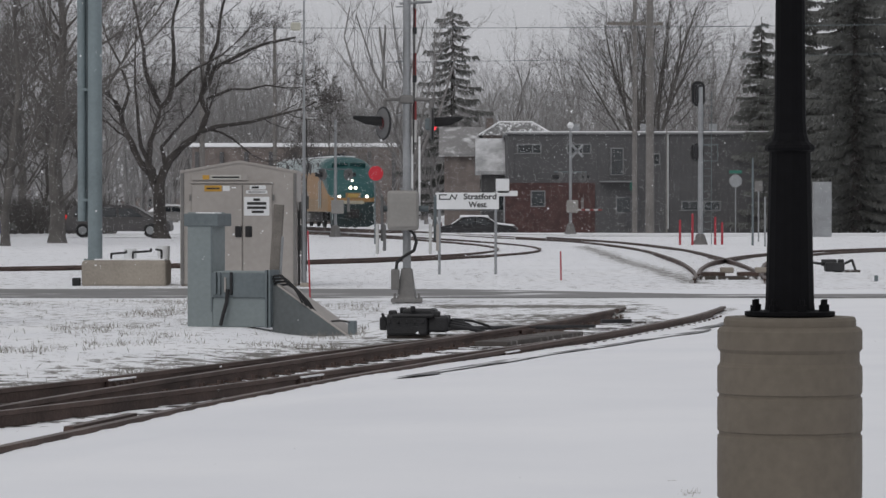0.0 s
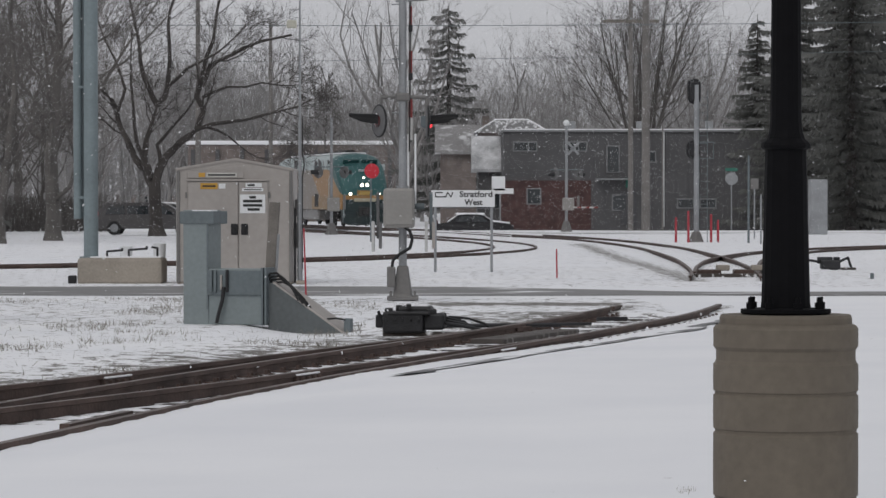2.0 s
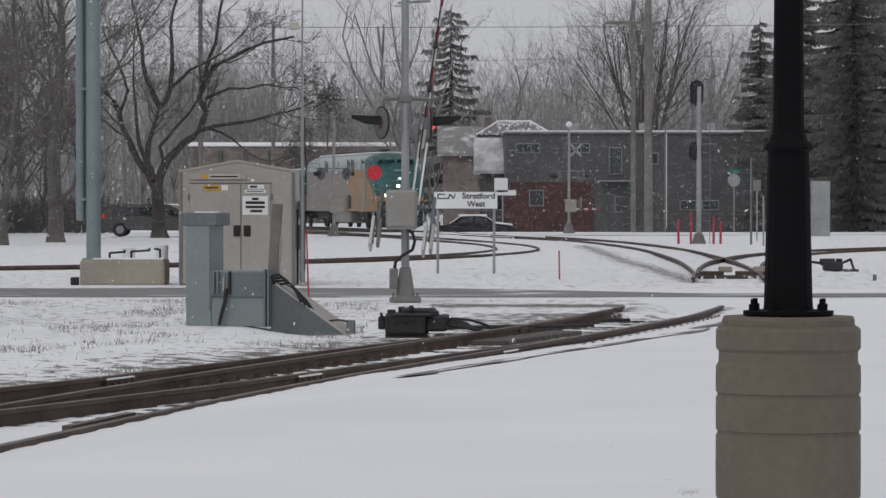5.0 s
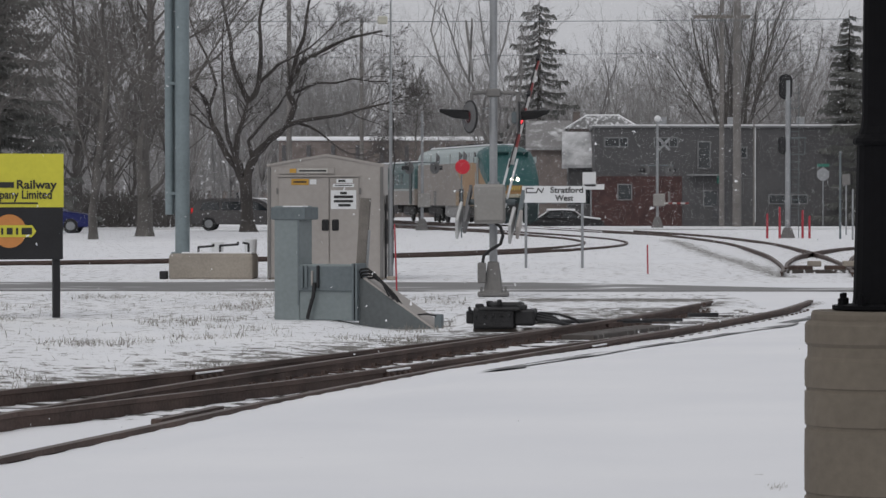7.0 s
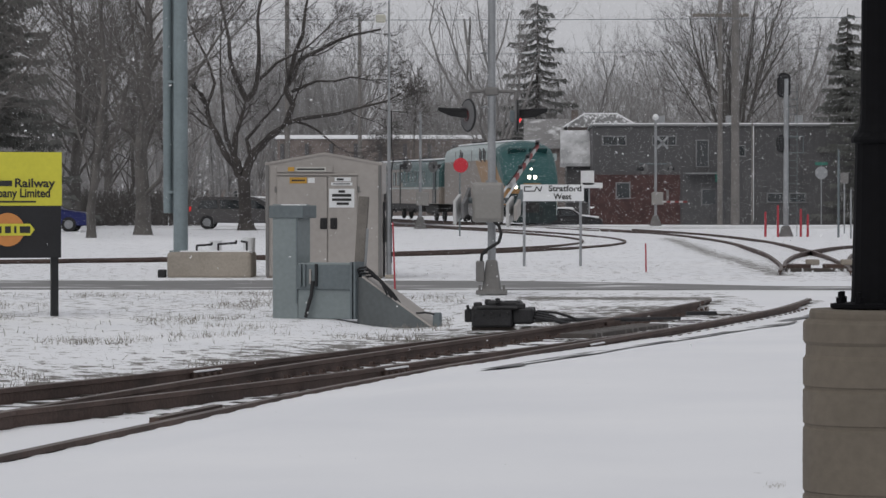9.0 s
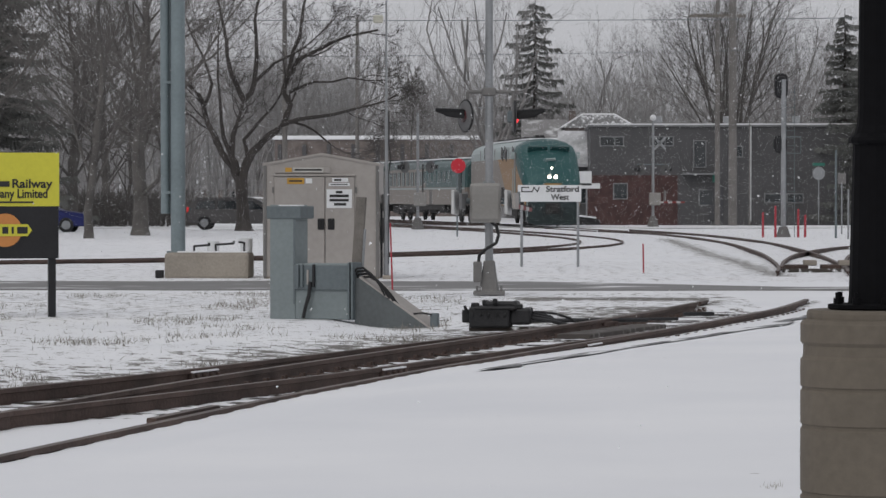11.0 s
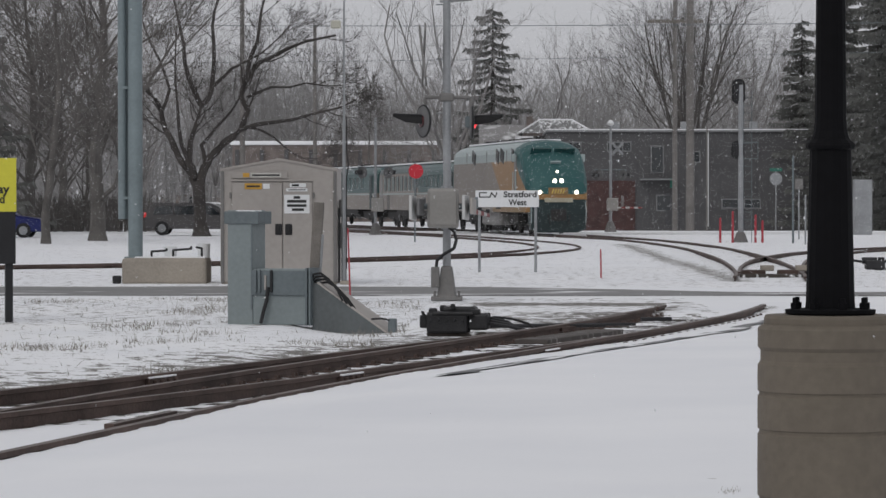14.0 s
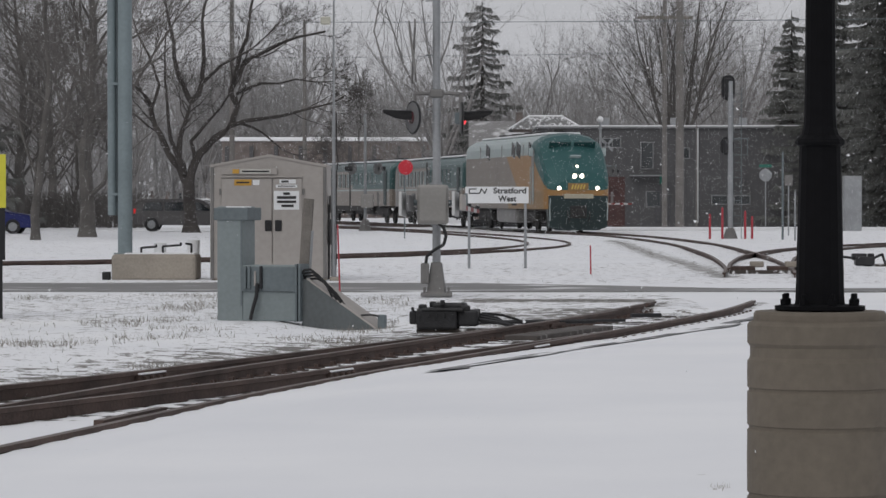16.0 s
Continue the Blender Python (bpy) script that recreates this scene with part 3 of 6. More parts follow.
    bm = pipe(None, [(0.02, -0.2, 1.22), (0.12, -0.2, 1.14), (0.16, -0.2, 1.0), (0.12, -0.2, 0.86), (-0.05, -0.18, 0.76), (-0.16, -0.16, 0.66), (-0.18, -0.14, 0.5)], 0.026)
    part("cable", bm, M_RUBBER, s, "black flexible cable conduit")
    for k in range(3):
        bm = rod(None, (-0.18, 0.1, 4.9 - k * 0.9), (-0.05, 0.0, 4.9 - k * 0.9), 0.012)
        part("step_bolt", bm, M_GALV, s)
    return s


M_ALUBOX = material("grey_cast_aluminium", (0.30, 0.29, 0.275), 0.6, 0.2, 3, 0.12, 0.06)


M_ARMRED = material("faded_red_stripe", (0.22, 0.035, 0.035), 0.6, 0, 4, 0.15, 0.04)
M_OFFWHITE = material("dirty_white_paint", (0.48, 0.48, 0.475), 0.6, 0, 4, 0.12, 0.04)


def gate_arm():
    """The arm lies along its own +z; counterweights hang opposite; it turns about the mechanism's shaft."""
    a = thing("gate_arm", -0.62, 32.8, 1.55, "red and white striped crossing gate arm with counterweights", "gate arm")
    bm = bmesh.new()
    for sx in (-0.02, 0.10):
        box(bm, (0.13 + sx, 0.0, 0.55), (0.035, 0.03, 1.3), 0.006)
    part("arm_bracket", bm, M_WHITE, a, "pale aluminium lower arm channel")
    n = 8
    for k in range(n):
        z0 = 1.1 + k * 0.37
        w = 0.09 - 0.004 * k
        bm = box(None, (0.15, 0.0, z0 + 0.185), (w * 0.75, w, 0.369), 0.004)
        part("stripe", bm, M_ARMRED if k % 2 else M_OFFWHITE, a)
    for z in (2.15, 2.95, 4.0):
        bm = box(None, (0.15, -0.07, z), (0.07, 0.06, 0.12), 0.015)
        part("arm_lamp", bm, M_BLACK, a, "small black arm lamp")
    part("arm_wire", pipe(None, [(0.13, -0.05, 0.9), (0.14, -0.06, 2.1), (0.14, -0.05, 4.0)], 0.012, 6), M_RUBBER, a)
    for sx in (-0.42, 0.46):
        bm = box(None, (sx + 0.03, 0.0, -0.15), (0.05, 0.18, 0.75), 0.006, (12, 0, 0))
        part("counterweight_arm", bm, M_GREYDK if sx > 0 else M_BLACKDISC, a)
        bm = box(None, (sx - 0.05, 0.04, -0.50), (0.05, 0.40, 0.50), 0.012)
        part("counterweight", bm, M_OFFWHITE, a, "white painted counterweight plate")
        bm = box(None, (sx + 0.07, 0.02, -0.48), (0.05, 0.26, 0.44), 0.008)
        part("counterweight", bm, M_BLACKDISC if sx < 0 else M_ALU, a)
    return a


signal_near = crossing_signal()
arm = gate_arm()


# ---- equipment ----
def equipment_cabinet():
    c = thing("signal_bungalow", -4.03, 39.2, 0.0, "weathered aluminium railway signal bungalow with double doors", "equipment cabinet", rz=0.0)
    W, D, H = 2.30, 2.0, 2.26
    bm = extrude(None, ((-W / 2, 0.04), (W / 2, 0.04), (W / 2, H), (0.02, H + 0.20), (-W / 2, H)), -0.35, D - 0.35)
    bmesh.ops.bevel(bm, geom=list(bm.edges), offset=0.012, segments=1, affect="EDGES")
    part("body", bm, M_ALU, c)
    bm = extrude(None, ((-W / 2 - 0.012, H - 0.03), (0.02, H + 0.18), (W / 2 + 0.012, H - 0.03), (W / 2 + 0.012, H + 0.02), (0.02, H + 0.225), (-W / 2 - 0.012, H + 0.02)), -0.37, D - 0.28)
    part("roof", bm, M_ALU, c, "low gabled aluminium roof")
    fy = -0.36
    for x0, x1 in ((-0.92, 0.07), (0.09, 0.66)):
        bm = box(None, ((x0 + x1) / 2, fy - 0.012, 1.05), (x1 - x0, 0.03, 1.92), 0.008)
        d = part("door", bm, M_ALU, c, "flat aluminium door")
    for x0, x1 in ((-0.94, 0.68),):
        bm = box(None, ((x0 + x1) / 2, fy - 0.02, 2.045), (x1 - x0, 0.06, 0.035), 0.006)
        part("drip_rail", bm, M_ALU, c)
    for x in (0.0, 0.20):
        bm = box(None, (x + 0.0, fy - 0.035, 1.08), (0.135, 0.03, 0.22), 0.02)
        h = part("handle_plate", bm, M_BLACK, c, "black recessed handle plate")
        part("latch", box(None, (x, fy - 0.06, 1.08), (0.035, 0.03, 0.13), 0.008), M_RUBBER, h)
    for x in (-1.11, 1.11):
        part("corner_post", box(None, (x, fy + 0.005, 1.13), (0.06, 0.05, 2.2), 0.01), M_ALUDK, c)
    for z in (0.3, 1.0, 1.75):
        for x in (-0.95, 0.69):
            part("hinge", box(None, (x, fy - 0.02, z), (0.035, 0.03, 0.12), 0.006), M_ALUDK, c)
    part("plinth", box(None, (0, 0.65, 0.03), (W - 0.04, D - 0.04, 0.08), 0.01), M_CONC2, c)

    def sticker(x, z, w, h, m, label, bars=()):
        p = part("sticker", box(None, (x, fy - 0.032, z), (w, 0.006, h)), m, c, label)
        for bx, bz, bw, bh in bars:
            part("text_bar", box(None, (x + bx, fy - 0.037, z + bz), (bw, 0.004, bh)), M_INK, p)

    sticker(0.36, 1.58, 0.50, 0.37, M_WHITE, "white notice with black lines of text", ((0.0, 0.13, 0.13, 0.05), (0, 0.055, 0.38, 0.055), (0, -0.03, 0.38, 0.05), (0.02, -0.11, 0.24, 0.05)))
    sticker(0.38, 1.95, 0.32, 0.08, M_WHITE, "small white maker's label", ((-0.05, 0.0, 0.14, 0.04),))
    sticker(0.36, 1.86, 0.42, 0.06, M_WHITE, "small white maker's label", ((0.0, 0.0, 0.34, 0.018),))
    part("strip_plate", box(None, (-0.37, fy - 0.024, 2.15), (1.10, 0.012, 0.12), 0.004), M_ALU, c, "plain aluminium strip above the doors")
    sticker(-0.25, 2.15, 0.60, 0.085, M_STRIP, "long off-white notice strip", ((0.0, 0.0, 0.54, 0.032),))
    sticker(-0.64, 2.15, 0.13, 0.085, M_STICKER, "orange warning sticker")
    sticker(-0.50, 1.93, 0.34, 0.12, M_STICKER, "orange sticker with faded writing", ((0, 0, 0.26, 0.03),))
    sticker(-0.24, 1.93, 0.13, 0.10, M_WHITE, "white oval sticker")
    sticker(0.83, 1.50, 0.12, 0.03, M_WHITE, "small white tag")
    sticker(0.80, 1.36, 0.08, 0.12, M_WHITE, "small white tag")
    # conduits on the side and the antenna mast
    for k, x in enumerate((1.19, 1.25, 1.31)):
        part("conduit", rod(None, (x, fy + 0.1 + 0.1 * k, 0.02), (x, fy + 0.1 + 0.1 * k, 1.5 + 0.3 * k), 0.022), M_GALV if k else M_RUBBER, c)
    part("side_box", box(None, (1.24, 0.1, 1.5), (0.14, 0.2, 0.34), 0.02), M_ALUDK, c)
    part("side_box", box(None, (1.24, 0.1, 0.95), (0.12, 0.2, 0.5), 0.02), M_ALUDK, c)
    return c


M_STRIP = material("off_white_strip", (0.50, 0.49, 0.46), 0.6, 0, 8, 0.1, 0.02)
M_STICKER = material("faded_orange_sticker", (0.50, 0.28, 0.045), 0.6, 0, 8, 0.2, 0.02)


def antenna_mast():
    a = thing("antenna_mast", -2.74, 39.0, 0.0, "thin galvanised antenna mast with a pale yagi box", "antenna mast")
    part("pole", rod(None, (0, 0, 0), (0, 0, 3.2), 0.034, None, 10), M_GALV, a)
    part("upper_pole", rod(None, (0, 0, 3.2), (0, 0, 5.75), 0.024, 0.018, 8), M_GALV, a)
    part("antenna", box(None, (-0.16, 0, 5.12), (0.20, 0.12, 0.16), 0.03), material("pale_plastic", (0.5, 0.49, 0.42), 0.6), a, "cream plastic antenna box")
    part("cable", pipe(None, [(0.05, -0.03, 3.3), (0.05, -0.04, 2.6), (0.09, -0.05, 2.35), (0.05, -0.05, 2.1), (0.05, -0.04, 0.3)], 0.012, 6), M_RUBBER, a)
    part("foot", box(None, (0.02, 0, 0.03), (0.2, 0.2, 0.08), 0.02), M_CONC2, a)


def relay_cabinet():
    c = thing("relay_case", -3.20, 26.4, 0.0, "grey-green metal relay case of stepped sections, snow at its foot", "relay case", rz=-20)
    bm = box(None, (0.0, 0.1, 0.75), (0.37, 0.42, 1.54), 0.012)
    part("tall_section", bm, M_GREYBOX, c)
    part("tall_cap", box(None, (0.02, 0.1, 1.42), (0.50, 0.46, 0.17), 0.014), M_GREYDK, c, "darker grey cap")
    part("cap_snow", box(None, (0.08, 0.0, 1.51), (0.28, 0.22, 0.02), 0.008), M_SNOW, c)
    part("tall_rib", box(None, (0.17, -0.11, 0.8), (0.02, 0.02, 1.2)), M_GREYDK, c)
    part("low_section", box(None, (0.58, 0.12, 0.37), (0.80, 0.44, 0.74), 0.012), M_GREYBOX, c)
    part("low_band", box(None, (0.58, 0.10, 0.555), (0.81, 0.46, 0.33), 0.012), M_GREYDK, c, "dark upper panel")
    for x in (0.24, 0.30, 0.47):
        part("hinge_bar", box(None, (x, -0.15, 0.58), (0.035, 0.04, 0.30), 0.008), M_GREYDK if x < 0.4 else M_BLACK, c)
    part("vent_slit", box(None, (0.38, -0.14, 0.56), (0.03, 0.03, 0.2), 0.01), M_ALU, c)
    part("cable", pipe(None, [(0.42, -0.15, 0.5), (0.41, -0.17, 0.32), (0.37, -0.18, 0.18), (0.33, -0.18, 0.02)], 0.025), M_RUBBER, c, "black rubber hose")
    for x in (0.99, 1.04):
        part("flange", box(None, (x, -0.05, 0.38), (0.03, 0.3, 0.76), 0.006), M_GREYDK, c)
    bm = extrude(None, ((1.05, -0.2), (2.14, -0.2), (2.14, -0.12), (1.12, 0.55), (1.05, 0.56)), -0.12, 0.30)
    part("sloping_section", bm, M_WEDGE, c, "wedge-shaped sheet metal cable cover")
    part("sloping_lid", box(None, (1.62, 0.11, 0.23), (1.22, 0.46, 0.03), 0.008, (0, 33.5, 0)), M_ALU, c, "pale edge of the sloping lid")
    part("upright_board", box(None, (0.93, 0.30, 1.05), (0.14, 0.05, 1.15), 0.006, (0, 4, 0)), M_WOOD, c, "grey weathered wooden board")
    part("upright_strap", box(None, (1.01, 0.28, 0.9), (0.03, 0.03, 0.6), 0.006, (0, 4, 0)), M_GALV, c)
    for k in range(4):
        y, z = -0.12 + 0.03 * k, 0.66 - 0.04 * k
        bm = pipe(None, [(1.0, y, z - 0.08), (1.08, y, z + 0.02), (1.18 + 0.02 * k, y - 0.02, z + 0.03), (1.30 + 0.03 * k, y - 0.03, z - 0.05), (1.42 + 0.04 * k, y - 0.04, z - 0.19), (1.50 + 0.05 * k, y - 0.05, z - 0.33)], 0.015, 6)
        part("cable", bm, M_RUBBER, c, "black cable")
    bm = pipe(None, [(1.86, -0.05, 0.09), (2.0, -0.06, 0.10), (2.12, -0.06, 0.08)], 0.012, 6)
    part("cable", bm, M_RUBBER, c)
    bm = box(None, (2.14, 0.0, 0.0), (0.10, 0.1, 0.20), 0.015)
    part("outlet_box", bm, M_GREYDK, c)


def switch_machine():
    m = thing("switch_machine", -0.30, 24.2, 0.0, "black oily electric switch machine beside the rails", "switch machine", rz=-6)
    part("gear_case", box(None, (-0.12, 0, 0.16), (0.50, 0.42, 0.26), 0.03), M_MACH, m)
    part("motor_case", box(None, (0.02, 0.04, 0.31), (0.40, 0.34, 0.09), 0.03), M_MACH, m)
    part("lid", box(None, (-0.05, -0.03, 0.27), (0.52, 0.38, 0.05), 0.02), M_MACH, m)
    part("side_case", box(None, (0.25, 0.02, 0.17), (0.26, 0.34, 0.2), 0.03), M_MACH, m)
    for k in range(5):
        part("bolt", rod(None, (-0.33 + 0.1 * k, -0.235, 0.2), (-0.33 + 0.1 * k, -0.20, 0.2), 0.02, None, 6), M_MACH, m)
    part("hand_lever", pipe(None, [(-0.36, -0.1, 0.2), (-0.42, -0.12, 0.26), (-0.43, -0.12, 0.3)], 0.018, 6), M_MACH, m)
    for k in range(3):
        part("operating_rod", pipe(None, [(0.32, -0.05 + 0.1 * k, 0.16 + 0.03 * k), (0.6, -0.1 + 0.1 * k, 0.12 + 0.02 * k), (0.95 - 0.1 * k, -0.15 + 0.1 * k, 0.05)], 0.022, 6), M_MACH, m)
    part("cable", pipe(None, [(0.4, 0.15, 0.22), (0.65, 0.15, 0.2), (0.85, 0.12, 0.14), (1.0, 0.1, 0.03)], 0.016, 6), M_RUBBER, m)
    for k, (x, y, z, w) in enumerate(((-0.30, -0.12, 0.30, 0.10), (-0.2, 0.1, 0.33, 0.08), (0.22, -0.1, 0.29, 0.12), (0.34, 0.08, 0.24, 0.09), (-0.05, -0.18, 0.355, 0.06))):
        part("cover_cap", box(None, (x, y, z), (w, w * 0.8, 0.07), 0.015), M_MACH, m)
    part("snow_dust", box(None, (0.03, 0.04, 0.358), (0.26, 0.2, 0.01), 0.004), M_SNOW, m)
    part("lug", box(None, (-0.42, -0.02, 0.17), (0.1, 0.14, 0.16), 0.02), M_MACH, m)
    part("bed_timber", box(None, (0.05, 0, 0.015), (0.85, 0.3, 0.05), 0.01), M_TIE, m)


equipment_cabinet()
antenna_mast()
relay_cabinet()
switch_machine()


def steel_pole():
    p = thing("steel_pole", -6.93, 39.4, 0.50, "tall blue-grey steel signal structure leg with a pipe", "steel pole")
    part("tube", rod(None, (0, 0, 0.0), (0, 0, 9.0), 0.145, 0.135, 24), M_POLE, p, smooth=False)
    part("pipe", rod(None, (-0.27, 0.1, 0.78), (-0.29, 0.1, 9.0), 0.085, 0.085, 16), M_POLE, p)
    # added dark rod, draws the dark gap line between tube and pipe
    part("dark_gap_rod", rod(None, (-0.165, 0.12, 0.78), (-0.17, 0.12, 9.0), 0.03, 0.03, 8), M_GREYDK, p)
    part("flange", turned(None, ((0.23, 0.0), (0.23, 0.03), (0.15, 0.035)), 20), M_POLE, p)
    for z in (1.2, 3.4, 5.6):
        part("clamp", box(None, (-0.13, 0.05, z), (0.42, 0.06, 0.06), 0.01), M_POLE, p)
    b = thing("concrete_footing", -6.32, 39.4, 0.0, "weathered concrete footing block topped with snow", "footing")
    part("block", box(None, (0, 0.2, 0.24), (1.68, 1.3, 0.54), 0.07), M_CONC2, b)
    part("snow_cap", box(None, (0.1, 0.2, 0.51), (1.4, 1.0, 0.05), 0.02), M_SNOW, b)
    for x, w, h in ((-0.13, 0.3, 0.22), (0.33, 0.36, 0.26)):
        part("pipe_loop", pipe(None, [(x - w / 2, -0.1, 0.48), (x - w / 2, -0.1, 0.48 + h * 0.7), (x + w / 2, -0.1, 0.48 + h * 0.8), (x + w / 2, -0.1, 0.48 + h)], 0.022, 8), M_BLACK, b, "black bent vent pipe")
    part("pipe_loop", pipe(None, [(0.72, -0.1, 0.45), (0.72, -0.1, 0.70), (0.6, -0.1, 0.72)], 0.022, 8), M_BLACK, b)
    part("bucket", turned(None, ((0.12, 0.5), (0.13, 0.72), (0.1, 0.73)), 16, (0.05, 0.4, 0)), M_WHITE, b)
    part("bucket", turned(None, ((0.12, 0.5), (0.13, 0.78), (0.1, 0.79)), 16, (0.72, 0.4, 0)), M_WHITE, b)
    part("fitting", box(None, (-0.95, -0.3, 0.08), (0.16, 0.2, 0.16), 0.02), M_MACH, b)


steel_pole()


def station_sign():
    s = thing("station_sign", 0.56, 45.8, 0.0, "white railway location sign with black lettering on two posts", "sign")
    part("panel", box(None, (0, 0, 1.69), (1.47, 0.03, 0.385), 0.005), M_WHITE, s)
    for x in (-0.645, 0.66):
        part("post", rod(None, (x, 0.04, -0.05), (x, 0.04, 1.86), 0.032, None, 8), M_GALV, s)
    letters("lettering", "Stratford", 0.185, M_INK, s, Matrix.Translation((0.30, -0.02, 1.785)) @ FACING, "black lettering", 0.76)
    letters("lettering", "West", 0.185, M_INK, s, Matrix.Translation((0.24, -0.02, 1.60)) @ FACING, "black lettering", 0.42)
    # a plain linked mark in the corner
    bm = bmesh.new()
    for a, b in (((-0.64, 1.83), (-0.48, 1.83)), ((-0.64, 1.83), (-0.64, 1.73)), ((-0.64, 1.73), (-0.40, 1.73)), ((-0.40, 1.73), (-0.36, 1.83)), ((-0.36, 1.83), (-0.28, 1.73)), ((-0.28, 1.73), (-0.24, 1.83))):
        c = ((a[0] + b[0]) / 2, -0.018, (a[1] + b[1]) / 2)
        ln = math.hypot(b[0] - a[0], b[1] - a[1])
        box(bm, c, (ln + 0.02, 0.004, 0.026), 0, (0, -math.degrees(math.atan2(b[1] - a[1], b[0] - a[0])), 0))
    part("mark", bm, M_INK, s, "black line mark")
    part("bracket", box(None, (-0.76, -0.02, 1.64), (0.09, 0.03, 0.03)), M_BLACK, s)


def target_post():
    s = thing("switch_target", -2.72, 79.0, 0.0, "round red switch target on a thin post", "switch target")
    part("post", rod(None, (0, 0, -0.05), (0, 0, 3.2), 0.03, None, 8), M_GREYDK, s)
    bm = turned(None, ((0.28, -0.01), (0.295, 0), (0.28, 0.01)), 28)
    bmesh.ops.transform(bm, verts=bm.verts, matrix=Matrix.Translation((0.04, -0.05, 2.82)) @ pose(0, 0, 0, 90))
    part("disc", bm, M_REDTARGET, s)


def yellow_sign():
    s = thing("railway_company_sign", -7.05, 26.4, 0.0, "yellow and black railway company sign on black posts", "sign", rz=16)
    part("upper_panel", box(None, (0, 0, 1.86), (1.62, 0.04, 0.72), 0.004), M_YELLOW, s)
    part("lower_panel", box(None, (0, 0, 1.15), (1.60, 0.035, 0.70), 0.004), M_BLACK, s, "black lower panel")
    for x in (-0.72, 0.72):
        part("post", box(None, (x, 0.08, 1.0), (0.10, 0.10, 2.1), 0.006), M_BLACK, s)
    letters("lettering", "Railway", 0.165, M_INK, s, Matrix.Translation((0.44, -0.025, 1.80)) @ FACING, "black lettering", 0.54)
    letters("lettering", "Company Limited", 0.165, M_INK, s, Matrix.Translation((0.16, -0.025, 1.665)) @ FACING, "black lettering", 0.98)
    for x, w in ((-0.46, 0.40), (-0.04, 0.36)):
        part("name_bar", box(None, (x, -0.024, 1.80), (w, 0.006, 0.075)), M_INK, s)
    part("name_bar", box(None, (0.06, -0.024, 1.555), (0.8, 0.006, 0.022)), M_INK, s)
    bm = turned(None, ((0.22, -0.004), (0.225, 0), (0.22, 0.004)), 32)
    bmesh.ops.transform(bm, verts=bm.verts, matrix=Matrix.Translation((0.08, -0.026, 1.18)) @ pose(0, 0, 0, 90))
    part("emblem_disc", bm, M_ORANGE, s, "orange round emblem")
    bm = extrude(None, ((-0.22, 1.26), (0.38, 1.26), (0.44, 1.18), (0.38, 1.10), (-0.22, 1.10), (-0.28, 1.18)), -0.037, -0.031)
    e = part("emblem_band", bm, M_YELLOW, s)
    for x, w in ((-0.16, 0.10), (-0.02, 0.03), (0.08, 0.08), (0.18, 0.03), (0.31, 0.14)):
        part("emblem_bar", box(None, (x, -0.04, 1.18), (w, 0.004, 0.09)), M_INK, e)


station_sign()
target_post()
yellow_sign()


# ---- lamp post on its pillar (near) ----
def lamp_post():
    s = 8.75
    x = 1.535
    p = thing("lamp_pillar", x, s, 0.0, "round tan concrete pillar with rustication grooves", "pillar")
    prof = [(0.30, -0.02), (0.32, 0.03)]
    for a, b in ((0.04, 0.33), (0.342, 0.627), (0.639, 0.795), (0.805, 0.934)):
        prof += [(0.3125, a), (0.3195, a + 0.007), (0.3205, (a + b) / 2), (0.3195, b - 0.007), (0.3125, b)]
    prof += [(0.3075, 0.946), (0.3075, 0.990), (0.314, 0.998), (0.3195, 1.006), (0.3195, 1.084), (0.311, 1.097), (0.2925, 1.106), (0.2915, 1.132), (0.285, 1.145), (0.05, 1.147)]
    part("drum", turned(None, prof, 64), M_CONC, p, smooth=False)
    l = thing("street_lamp", x, s, 1.147, "black cast-iron street lamp post with bolted base", "street lamp")
    part("base_plate", turned(None, ((0.19, 0.0), (0.20, 0.006), (0.20, 0.022), (0.13, 0.028)), 32), M_LAMP, l)
    for k in range(8):
        a = 2 * math.pi * (k + 0.3) / 8
        bm = rod(None, (0.163 * math.cos(a), 0.163 * math.sin(a), 0.02), (0.163 * math.cos(a), 0.163 * math.sin(a), 0.075), 0.012, None, 8)
        rod(bm, (0.163 * math.cos(a), 0.163 * math.sin(a), 0.024), (0.163 * math.cos(a), 0.163 * math.sin(a), 0.052), 0.022, None, 6)
        part("anchor_bolt", bm, M_LAMP, l)
    part("shaft", turned(None, ((0.112, 0.02), (0.108, 0.06), (0.092, 0.70), (0.092, 0.725), (0.108, 0.733), (0.112, 0.745), (0.106, 0.757), (0.085, 0.775), (0.074, 0.81), (0.070, 0.86), (0.056, 2.4), (0.05, 3.6)), 16), M_LAMP, l)
    part("head", turned(None, ((0.08, 3.6), (0.2, 3.7), (0.22, 4.1), (0.1, 4.25), (0.02, 4.4)), 16), M_LAMP, l)


lamp_post()


